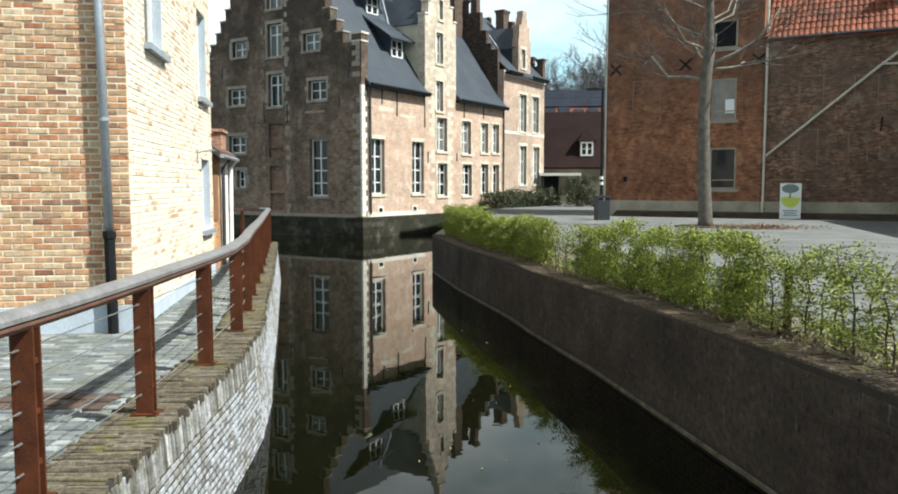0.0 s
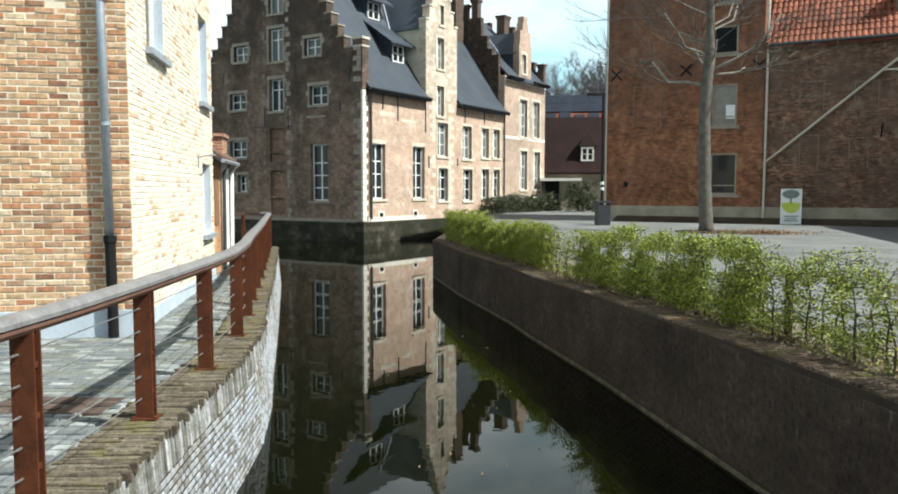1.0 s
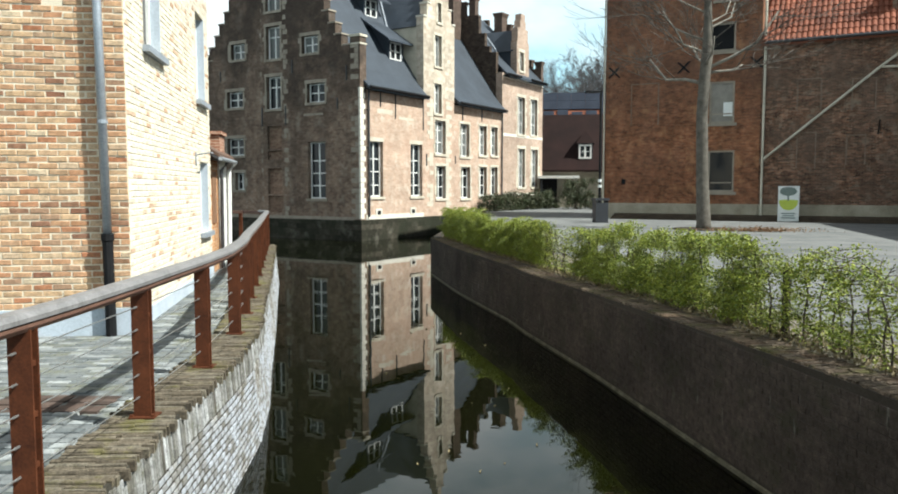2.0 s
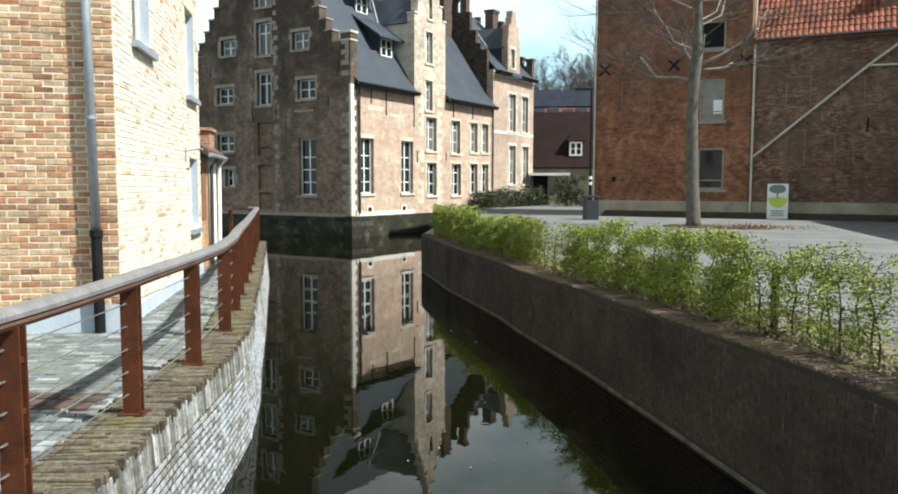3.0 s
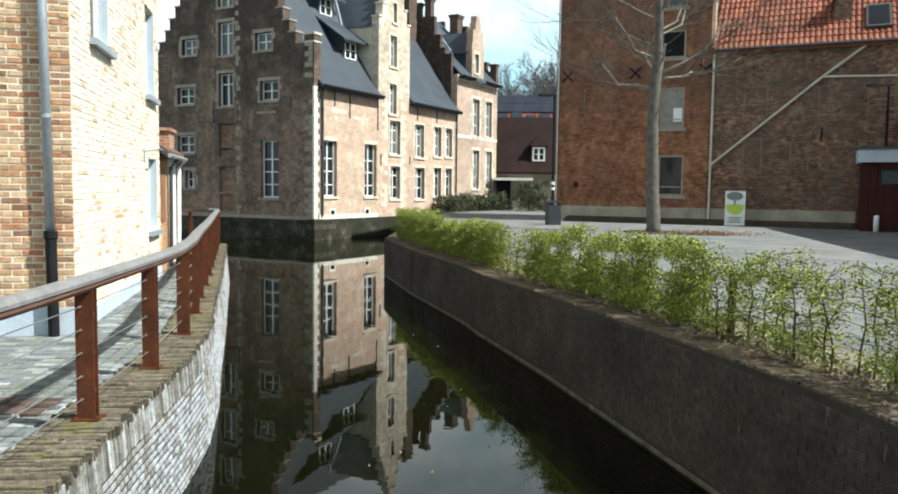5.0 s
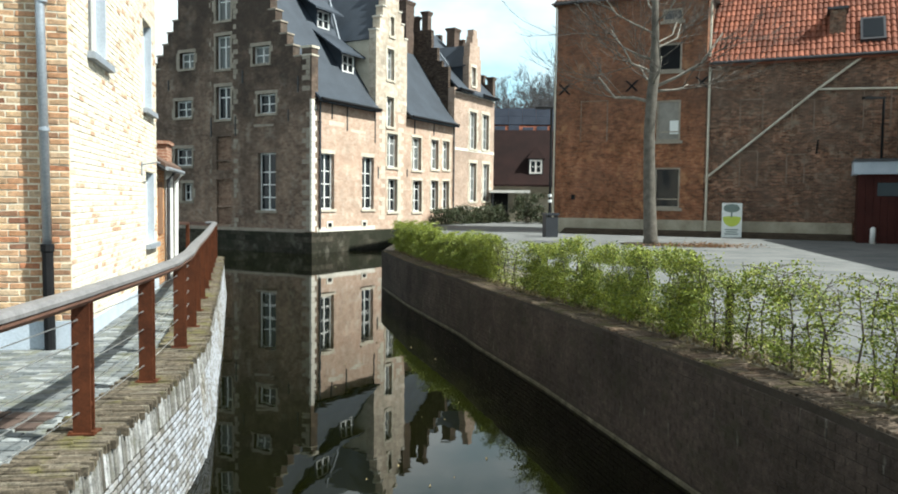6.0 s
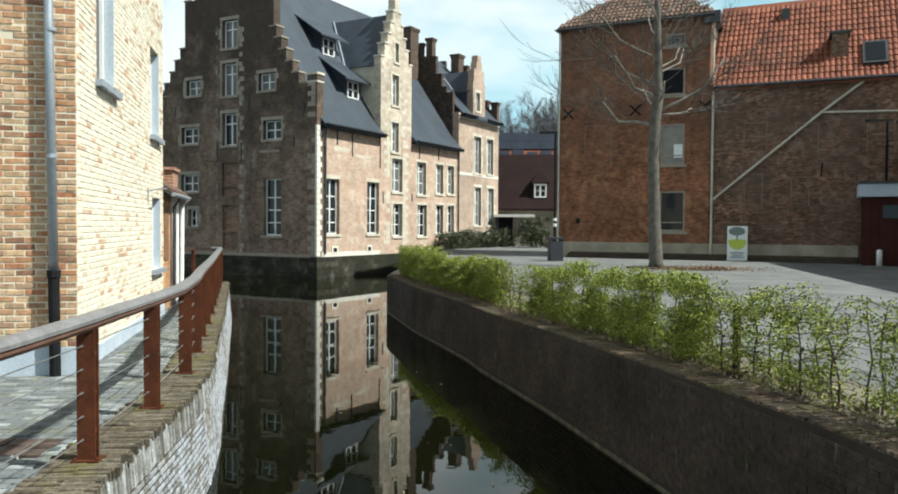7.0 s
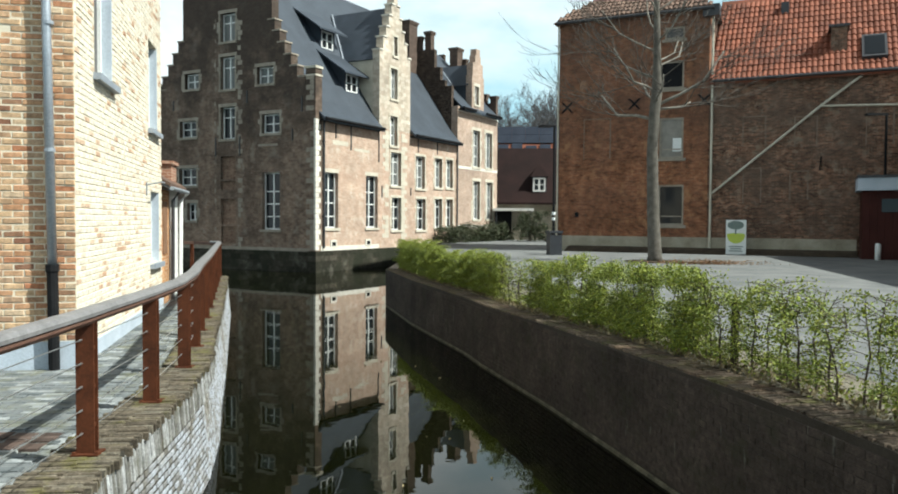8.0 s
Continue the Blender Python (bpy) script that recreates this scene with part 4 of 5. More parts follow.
# patched and blocked openings
for s0, s1, z0, z1, par, mat in ((1.25, 2.55, 6.0, 8.0, tower, "tower_brick"), (8.89, 9.82, 6.4, 7.75, barn, "barn_brick"), (11.11, 11.98, 6.28, 7.65, barn, "barn_brick"), (8.94, 9.66, 3.75, 5.35, barn, "barn_brick"), (10.96, 11.65, 3.88, 5.17, barn, "barn_brick"), (14.0, 15.0, 6.3, 8.0, barn, "barn_brick")):
    bm = bmesh.new()
    d = 0.0 if par is tower else -0.02
    pbox(bm, plane_front, s0, s1, -0.1, 0.03 + d, z0, z1)
    filled = part("blocked_opening", bm, M[mat], par, "bricked-up old opening")
    for a, b, c, e in ((s0 - 0.05, s0, z0, z1 + 0.05), (s1, s1 + 0.05, z0, z1 + 0.05), (s0, s1, z1, z1 + 0.05)):
        bm = bmesh.new()
        pbox(bm, plane_front, a, b, -0.1, 0.022 + d, c, e)
        part("mortar_edge", bm, M["edge_mortar"], filled)
# black plate paints the shade of a small vent opening
bm = bmesh.new()
pbox(bm, plane_front, 0.78, 0.98, -0.05, 0.012, 3.05, 3.3)
part("wall_vent", bm, M["black"], tower, "small black plate standing in for a vent hole")
bm = bmesh.new()
tube(bm, [(12.15, -0.03, 5.2), (12.2, -0.03, 5.85)], 0.035, 6)
part("wall_iron", bm, M["black"], barn, "black iron wall anchor")
# a pale card propped in the tower's upper window
bm = bmesh.new()
pbox(bm, plane_front, 5.64, 6.05, -0.086, -0.07, 6.28, 6.93)
part("card", bm, M["sign_white"], tower, "white card in the window")
bm = bmesh.new()
tube(bm, [(7.53, -0.1, 4.22), (12.12, -0.1, 8.1), (13.75, -0.1, 9.36), (13.82, -0.25, 9.5)], 0.055, 8)
tube(bm, [(12.12, -0.1, 8.1), (16.5, -0.1, 7.95)], 0.05, 8)
part("downpipe", bm, M["stone"], barn, "long slanting pale rainwater pipe")
bm = bmesh.new()
tube(bm, [(7.5, -0.4, 9.5), (26, -0.4, 9.5)], 0.07, 8)
part("gutter", bm, M["dark_trim"], barn)


def barn_roof_at(s, v, lift=0.0):
    return (s, v - lift * 0.7, 9.8 + v + lift * 0.7)


# pantile rows, each tile a small arched shell
def pantiles(name, u0, u1, v0, v1, at, material, parent, pitch=0.23, gauge=0.33, clip=None):
    vs, fs = [], []
    n_u, n_v = int((u1 - u0) / pitch), int((v1 - v0) / gauge)
    r = random.Random(5)
    for i in range(n_u):
        for j in range(n_v):
            s, v = u0 + i * pitch, v0 + j * gauge
            if clip and not clip(s, v):
                continue
            k = len(vs)
            o = r.uniform(-0.008, 0.008)
            for dv, up in ((0.0, 0.045), (gauge + 0.05, 0.0)):
                for f, h in ((0.0, 0.0), (0.22, 0.055), (0.5, 0.075), (0.78, 0.05), (1.0, 0.0)):
                    vs.append(at(s + f * pitch, v + dv, 0.03 + h + up + o))
            fs += [(k + q, k + q + 1, k + q + 6, k + q + 5) for q in range(4)]
            k2 = len(vs)
            for f, h in ((0.0, -0.02), (0.5, 0.03), (1.0, -0.02)):
                vs.append(at(s + f * pitch, v, 0.03 + h))
            fs += [(k, k2, k2 + 1, k + 2, k + 1), (k + 2, k2 + 1, k2 + 2, k + 4, k + 3)]
    me = bpy.data.meshes.new(name)
    me.from_pydata(vs, [], fs)
    me.materials.append(material)
    ob = new(name, me)
    ob.parent = parent
    return tagged(ob, kind="stuff")


pantiles("pantile_field", 7.35, 21.0, -0.3, 4.6, barn_roof_at, M["pantile"], barn)


def hip_front(s, v, lift=0.0):
    return (s, v - lift * 0.6, 13.02 + (v + 0.3) * 0.769 + lift * 0.8)


pantiles("pantile_field", -0.4, 7.5, -0.3, 3.5, hip_front, M["old_tile"], tower, 0.23, 0.33, lambda s, v: -0.4 + (v + 0.3) * 0.97 < s < 7.3 - (v + 0.3) * 0.93)
bm = bmesh.new()
prism(bm, [barn_roof_at(12.5, 0.7, -0.1), barn_roof_at(12.5, 2.0, -0.1), (12.5, 2.0, 11.75), (12.5, 0.7, 11.75)], (0.66, 0, 0))
part("chimney", bm, M["barn_brick"], barn, "low brick roof stack")
bm = bmesh.new()
box(bm, 12.38, 13.26, 0.58, 2.15, 11.75, 11.86)
part("stack_cap", bm, M["dark_trim"], barn)
bm = bmesh.new()
prism(bm, [barn_roof_at(10.25, 3.3), barn_roof_at(10.25, 4.0), (10.25, 3.3, 13.8)], (0.35, 0, 0))
part("vent_hood", bm, M["dark_trim"], barn)
bm = bmesh.new()
prism(bm, [barn_roof_at(13.75, 0.25, 0.24), barn_roof_at(14.75, 0.25, 0.24), barn_roof_at(14.75, 1.45, 0.24), barn_roof_at(13.75, 1.45, 0.24)], (0, 0.12, -0.12))
skylight = part("skylight", bm, M["dark_trim"], barn, "dark-framed roof window")
bm = bmesh.new()
prism(bm, [barn_roof_at(13.85, 0.35, 0.26), barn_roof_at(14.65, 0.35, 0.26), barn_roof_at(14.65, 1.35, 0.26), barn_roof_at(13.85, 1.35, 0.26)], (0, 0.02, -0.02))
part("pane", bm, M["glass"], skylight)

# dark planting strip heaped against the walls
bm = bmesh.new()
prism(bm, [(0.5, -0.06, 1.25), (0.5, -0.06, 1.60), (0.5, -0.4, 1.52), (0.5, -0.9, 1.36), (0.5, -0.9, 1.25)], (13.2, 0, 0))
bed = part("flower_bed", bm, M["mulch"])
bed.matrix_world = pose(8.2, 39.9, 0, 0, 0, -29.0)
tagged(bed, "bare dark soil strip along the walls", "flower bed", kind="structure")

# lean-to shed, and an unseen wing placed to cast its shadow over the square
shed = thing("shed", "dark red wooden shed with a pale roof edge", "shed", (8.2, 39.9, 0), -29.0)
for k in range(22):
    bm = bmesh.new()
    box(bm, 13.8 + k * 0.28, 14.07 + k * 0.28, -2.2 + 0.01 * (k % 2), -2.12, 1.3, 4.2)
    part("plank", bm, M["shed_red"], shed)
bm = bmesh.new()
box(bm, 13.8, 20.0, -2.1, -0.01, 1.3, 4.2)
part("body", bm, M["shed_red"], shed)
bm = bmesh.new()
box(bm, 13.6, 20.1, -2.45, 0.0, 4.2, 4.72)
part("roof_edge", bm, M["plinth_paint"], shed, "pale blue-grey fascia board")
bm = bmesh.new()
box(bm, 13.6, 20.1, -2.5, 0.0, 4.72, 4.84)
part("roof", bm, M["dark_trim"], shed)
bm = bmesh.new()
box(bm, 14.5, 15.5, -2.24, -2.2, 3.3, 3.85)
part("window", bm, M["glass"], shed)
bm = bmesh.new()
prism(bm, [(21.0, 31.6, 1.3), (16.6, 15.6, 1.3), (24, 13.5, 1.3), (28, 30, 1.3)], (0, 0, 6.0))
wing = tagged(part("wing_building", bm, M["barn_brick"]), "unseen plain brick wing added to shade the square", "building", kind="structure")

# ---- the house on the quay ----
quay = thing("quay_house", "yellow-orange brick house with grey windows on the towpath", "house", (-3.9, 9.5, 0), 8.5)


def plane_side(s, d, z):
    return (d, s, z)


wall_with("front_wall", plane_front, [(-6.0, 0.0, 0.9, 9.0)], [], 0.3, M["mortar"], quay, "brick wall in cream mortar")
qw = [(1.0, 2.05, 4.75, 7.2), (5.1, 6.05, 4.5, 6.13), (5.25, 6.2, 2.0, 3.35)]
wall_with("side_wall", plane_side, [(0.301, 6.55, 0.9, 9.0)], qw, 0.3, M["mortar"], quay, "brick side wall in cream mortar")
for s0, s1, z0, z1 in qw:
    window(quay, plane_side, s0, s1, z0, z1, cols=1, rows=(), frame_mat="white_paint", sill=False, depth=0.2, frame_w=0.09)
    bm = bmesh.new()
    pbox(bm, plane_side, s0 - 0.1, s1 + 0.12, -0.2, 0.10, z0 - 0.09, z0 - 0.005)
    part("sill", bm, M["grey_frame"], quay, "grey stone sill")
    bm = bmesh.new()
    pbox(bm, plane_side, s1 - 0.03, s1 + 0.01, -0.21, 0.004, z0, z1)
    part("reveal", bm, M["plinth_paint"], quay)
bm = bmesh.new()
box(bm, -6.0, -0.31, 0.31, 6.5, 0.9, 8.9)
part("core", bm, M["mortar"], quay)
bm = bmesh.new()
pbox(bm, plane_front, -6.0, 0.03, -0.1, 0.03, 0.95, 1.37)
pbox(bm, plane_side, 0.10, 6.55, -0.1, 0.03, 0.95, 1.25)
part("plinth", bm, M["plinth_paint"], quay, "pale grey rendered plinth")
bm = bmesh.new()
tube(bm, [(-0.30, -0.10, 9.0), (-0.27, -0.10, 5.0), (-0.235, -0.10, 2.25)], 0.052, 10)
pipe = part("downpipe", bm, M["zinc"], quay, "zinc downpipe with a black cast-iron foot", smooth=True)
bm = bmesh.new()
tube(bm, [(-0.235, -0.10, 2.3), (-0.235, -0.10, 2.22), (-0.235, -0.10, 2.2), (-0.225, -0.10, 1.0)], [0.075, 0.075, 0.062, 0.062], 10)
part("pipe_foot", bm, M["black"], pipe, "black cast-iron pipe foot")
for z in (3.62, 5.1):
    bm = bmesh.new()
    tube(bm, [(-0.25, -0.10, z), (-0.25, -0.10, z + 0.04)], 0.062, 10)
    box(bm, -0.27, -0.23, -0.06, 0.0, z, z + 0.04)
    part("pipe_clip", bm, M["zinc"], pipe)
bm = bmesh.new()
tube(bm, [(0.0, 4.75, 3.45), (0.28, 4.75, 3.5), (0.28, 5.05, 3.5)], 0.014, 6)
tube(bm, [(0.02, 4.75, 3.25), (0.02, 4.75, 3.5)], 0.014, 6)
part("wall_bracket", bm, M["zinc"], quay, "small metal wall bracket")
BL, BH = 0.228, 0.0775
r9h = random.Random(19)
front_rows, front_near = [], []
for r_ in range(62):
    z = 1.375 + BH * (r_ + 0.5)
    if z > 6.2:
        break
    x = 0.006 - BL / 2 + (0.0 if r_ % 2 else BL / 2) - 0.006
    first = True
    while x > -1.95:
        l = BL - 0.016
        xc = x
        if first and r_ % 2 == 0:
            l, xc = BL / 2 - 0.012, -BL / 4
        m_ = pose(xc + r9h.uniform(-0.004, 0.004), r9h.uniform(-0.003, 0.002), z + r9h.uniform(-0.002, 0.002), 0, r9h.uniform(-0.7, 0.7), 0)
        if l > 0.15 and z < 4.3:
            front_near.append(m_)
        else:
            front_rows.append((m_, l, BH - 0.017))
        x = x - BL if not (first and r_ % 2 == 0) else -BL / 2 - BL / 2
        first = False
side_rows = []
holes = [(a - 0.03, b + 0.03, c - 0.1, d + 0.02) for a, b, c, d in qw]
turn90 = pose(0, 0, 0, 0, 0, 90)
for r_ in range(76):
    z = 1.26 + BH * (r_ + 0.5)
    if z > 7.6:
        break
    y = 0.006 + (BL / 2 if r_ % 2 else 0)
    while y < 6.5:
        a, b = y, min(y + BL - 0.016, 6.55)
        for p, q, c, d in holes:
            if c < z < d and b > p and a < q:
                a, b = (a, p) if a < p else (q, b)
        if b - a > 0.04:
            side_rows.append((pose(0, (a + b) / 2, z) @ turn90, b - a, BH - 0.017))
        y += BL
joined_pieces("brickwork", front_rows, 0.02, M["house_brick_island"], quay, "upper brick courses", jit=0.006)
joined_pieces("brickwork", side_rows, 0.02, M["sunlit_brick_island"], quay, "brick courses bleached cream, with sunlight in their colour")

# low annex beyond, with a tiled lean-to roof
annex = thing("annex", "low brick annex with a white end and tiled roof", "annex", (-3.9, 9.5, 0), 8.5)
bm = bmesh.new()
box(bm, -3.5, -0.05, 6.56, 7.95, 0.9, 3.45)
part("wall", bm, M["annex_brick"], annex, "orange brick wall")
bm = bmesh.new()
box(bm, -3.5, -0.02, 7.95, 9.15, 0.9, 3.5)
part("end_wall", bm, M["white_wall"], annex, "white-painted end wall")
bm = bmesh.new()
prism(bm, [(0.16, 6.6, 3.50), (0.16, 6.6, 3.57), (-2.5, 6.6, 5.2), (-2.5, 6.6, 5.1)], (0, 2.6, 0))
part("roof", bm, M["old_tile"], annex, "tiled lean-to roof")
# dark boards put the shade under the eaves into the colour
bm = bmesh.new()
prism(bm, [(0.15, 6.58, 3.44), (0.15, 6.58, 3.495), (-2.5, 6.58, 5.09), (-2.5, 6.58, 5.05)], (0, 2.55, 0))
part("soffit", bm, M["dark_trim"], annex, "eaves boards, dark to carry the shade under the roof")
bm = bmesh.new()
tube(bm, [(0.2, 6.6, 3.46), (0.2, 9.2, 3.46)], 0.045, 8)
part("gutter", bm, M["zinc"], annex)
bm = bmesh.new()
tube(bm, [(0.2, 9.05, 3.44), (0.06, 9.08, 3.25), (0.04, 9.08, 1.05)], 0.045, 8)
part("downpipe", bm, M["white_paint"], annex, "white downpipe")
bm = bmesh.new()
tube(bm, [(0.18, 7.9, 3.44), (0.04, 7.9, 3.25), (0.03, 7.9, 1.05)], 0.04, 8)
part("downpipe", bm, M["dark_trim"], annex, "dark downpipe")
bm = bmesh.new()
box(bm, -0.08, -0.03, 7.0, 7.55, 2.1, 3.2)
part("shutter", bm, M["brown_board"], annex, "closed brown shutter")
bm = bmesh.new()
box(bm, -0.95, -0.03, 8.2, 9.0, 3.4, 4.06)
box(bm, -1.0, 0.02, 8.15, 9.05, 4.06, 4.13)
part("chimney", bm, M["stack_brick"], annex, "short brick stack")

# ---- quay walls and coping ----
bm = bmesh.new()
for a, b in zip(yr[1:], yr[2:] + [25.7]):
    x0, x1 = right_edge(a), right_edge(b)
    top = right_top(a) - 0.016
    prism(bm, [(x0, a, -0.8), (x0, a, top), (x0 + 0.42, a, top), (x0 + 0.42, a, -0.8)], (x1 - x0, b - a, right_top(b) - right_top(a)))
prism(bm, [(-0.55, 25.7, -0.8), (-0.55, 25.7, 1.2), (1.7, 51.4, 1.2), (1.7, 51.4, -0.8)], (0.4, 0, 0))
quay_r = tagged(part("quay_wall", bm, M["quay_brick"]), "dark brick quay wall in shade", "wall", kind="structure")
bm = bmesh.new()
sweep(bm, [(right_edge(y), y, 0.0) for y in np.arange(3, 25.75, 0.5)], [(-0.03, -0.3), (-0.03, 0.005), (-0.022, 0.035), (0.05, 0.06), (0.05, -0.3)])
part("footing", bm, M["footing"], quay_r, "worn stone footing at the waterline")
bm = bmesh.new()
for a, b in zip(ys[1:], ys[2:] + [23.5, 24.0]):
    x0, x1 = left_edge(a), left_edge(b)
    if b > a:
        prism(bm, [(x0 + 0.15, a, -0.8), (x0 - 0.012, a, LEFT_TOP - 0.016), (x0 - 0.5, a, LEFT_TOP - 0.016), (x0 - 0.5, a, -0.8)], (x1 - x0, b - a, 0))
quay_l = tagged(part("quay_wall", bm, M["canal_wall"]), "brick quay wall whitened by lime below the towpath", "wall", kind="structure")


def along(edge, y):
    """Heading of a quay edge at y, in degrees from +y."""
    return math.degrees(math.atan2(edge(y + 0.2) - edge(y - 0.2), 0.4))


# left coping: bricks on edge, two deep, laid across the wall
near, far_ = [], []
r9 = random.Random(9)
y = 3.2
while y < 23.6:
    h = -along(left_edge, y)
    mid = r9.uniform(-0.04, 0.04)
    for a in (0.125 + mid, 0.374 + mid):
        # a piece's x runs across the wall, its face looks up
        m_ = pose(left_edge(y) - a + r9.uniform(-0.004, 0.004), y, LEFT_TOP + r9.uniform(-0.010, 0.004), 0, 0, h) @ pose(0, 0, 0, -90 + r9.uniform(-3, 3), r9.uniform(-1.2, 1.2), 0)
        (near if 4.0 < y < 11.0 else far_).append(m_)
    y += 0.0485 + r9.uniform(-0.003, 0.003)
place_pieces("coping_brick", piece_meshes("coping_brick", 0.245, 0.036, 0.06, M["cope_brick_object"], seed=21, jit=0.004), near, quay_l)
joined_pieces("coping_rest", [(m_, 0.245, 0.036) for m_ in far_], 0.06, M["cope_brick_island"], quay_l)
# soldier course under the coping, then stretchers down to the water
soldiers, stretch_near, stretch_far = [], [], []
lean = math.degrees(math.atan2(0.162, LEFT_TOP + 0.784))


def left_face(y, z):
    return left_edge(y) - 0.012 + 0.162 * (LEFT_TOP - 0.016 - z) / (LEFT_TOP + 0.784)


y = 3.2
while y < 23.5:
    z = LEFT_TOP - 0.175
    soldiers.append((pose(left_face(y, z) + r9.uniform(-0.004, 0.006), y, z, 0, 0, 90 - along(left_edge, y)) @ pose(0, 0, 0, -lean, r9.uniform(-0.7, 0.7), 0), 0.041, 0.25 + r9.uniform(-0.02, 0.01)))
    y += 0.053
for r_ in range(17):
    z = LEFT_TOP - 0.335 - 0.062 * r_
    y = 3.2 + (0.057 if r_ % 2 else 0)
    while y < 23.4:
        m_ = pose(left_face(y, z) + r9.uniform(-0.002, 0.004), y, z, 0, 0, 90 - along(left_edge, y)) @ pose(0, 0, 0, -lean, 0, 0)
        (stretch_near if 5.6 < y < 7.6 else stretch_far).append(m_)
        y += 0.115
joined_pieces("soldier_course", soldiers, 0.03, M["soldier_island"], quay_l, "upright brick course")
place_pieces("brick", piece_meshes("brick", 0.095, 0.043, 0.03, M["lime_brick_object"], seed=22, jit=0.004), stretch_near, quay_l)
joined_pieces("brickwork", [(m_, 0.095, 0.043) for m_ in stretch_far], 0.03, M["lime_brick_island"], quay_l, "lime-whitened brick courses")
# dark bricks of the shaded right wall
flecks, fleck_near = [], []
for r_ in range(18):
    z = 0.11 + 0.07 * r_
    y = 4.6 + (0.11 if r_ % 2 else 0)
    while y < 25.5:
        if z > right_top(y) - 0.06:
            break
        m_ = pose(right_edge(y) - 0.006 + r9.uniform(0.0, 0.003), y, z, 0, 0, -90 - along(right_edge, y))
        if 6.0 < y < 9.6:
            fleck_near.append(m_)
        else:
            flecks.append((m_, 0.2175, 0.0682))
        y += 0.22
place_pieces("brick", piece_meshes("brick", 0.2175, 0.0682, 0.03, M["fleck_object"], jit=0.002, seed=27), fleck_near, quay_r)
joined_pieces("brickwork", flecks, 0.03, M["fleck_island"], quay_r, "dark bricks of the quay wall", jit=0.003)
# right coping
near, far_ = [], []
y = 4.2
while y < 25.6:
    h = -along(right_edge, y)
    for a in (0.105, 0.32):
        m_ = pose(right_edge(y) + a + 0.012 + r9.uniform(-0.012, 0.012), y, right_top(y) + r9.uniform(-0.006, 0.004), 0, 0, h) @ pose(0, 0, 0, -90, r9.uniform(-1.5, 1.5), 0)
        (near if 5.0 < y < 14.5 else far_).append(m_)
    y += 0.064
place_pieces("coping_brick", piece_meshes("coping_brick", 0.2, 0.048, 0.03, M["dark_cope_object"], seed=23), near, quay_r)
joined_pieces("coping_rest", [(m_, 0.2, 0.048) for m_ in far_], 0.03, M["dark_cope_island"], quay_r)

# ---- railing ----
RAIL_Z = 2.13


def rail_x(y):
    return left_edge(y) - 0.24 - 0.05 * max(0.0, 5.7 - y)


rail_path = [(rail_x(y), y, RAIL_Z) for y in np.arange(2.2, 22.9, 0.35)] + [(-5.6, 23.1, RAIL_Z)]
rail = thing("railing", "corten steel railing with a weathered timber handrail and cables", "railing")
bm = bmesh.new()
sweep(bm, rail_path, [(-0.072, 0.010), (-0.072, 0.035), (-0.05, 0.062), (0.0, 0.07), (0.05, 0.062), (0.072, 0.035), (0.072, 0.010)])
part("handrail", bm, M["rail_wood"], rail, "grey weathered timber handrail", smooth=False)
bm = bmesh.new()
sweep(bm, rail_path, [(-0.068, -0.02), (-0.068, -0.002), (0.068, -0.002), (0.068, -0.02), (0.05, -0.045), (-0.05, -0.045)])
part("rail_underside", bm, M["rail_under"], rail, "red-brown underside of the handrail")
bm = bmesh.new()
sweep(bm, rail_path, [(-0.055, -0.004), (-0.055, 0.014), (0.055, 0.014), (0.055, -0.004)])
part("rail_core", bm, M["black"], rail, "dark seam in the handrail")
post_ys = [2.5, 4.12, 5.73, 7.35, 9.05] + [10.5 + 1.55 * k for k in range(9)]
for y in post_ys:
    x = rail_x(y)
    bm = bmesh.new()
    for e in (-0.034, 0.034):
        box(bm, x - 0.064, x + 0.064, y + e - 0.007, y + e + 0.007, LEFT_TOP + 0.012, RAIL_Z - 0.035)
    for z in (0.2, 0.48, 0.76):
        box(bm, x + 0.035, x + 0.052, y - 0.027, y + 0.027, LEFT_TOP + z, LEFT_TOP + z + 0.03)
    post = part("post", bm, M["corten"], rail)
    bm = bmesh.new()
    box(bm, x - 0.09, x + 0.10, y - 0.08, y + 0.08, LEFT_TOP + 0.004, LEFT_TOP + 0.016)
    for sx in (-0.075, 0.085):
        box(bm, x + sx - 0.012, x + sx + 0.012, y - 0.067, y - 0.043, LEFT_TOP + 0.016, LEFT_TOP + 0.03)
    part("base_plate", bm, M["corten"], post)
    for z in (0.16, 0.33, 0.50, 0.67, 0.84):
        bm = bmesh.new()
        tube(bm, [(x - 0.02, y - 0.085, LEFT_TOP + z), (x - 0.02, y + 0.07, LEFT_TOP + z)], 0.008, 6)
        part("cable_fitting", bm, M["cable"], post)
for z in (0.16, 0.33, 0.50, 0.67, 0.84):
    bm = bmesh.new()
    tube(bm, [(rail_x(y) - 0.02, y, LEFT_TOP + z) for y in post_ys], 0.0045, 5)
    part("cable", bm, M["cable"], rail)
bm = bmesh.new()
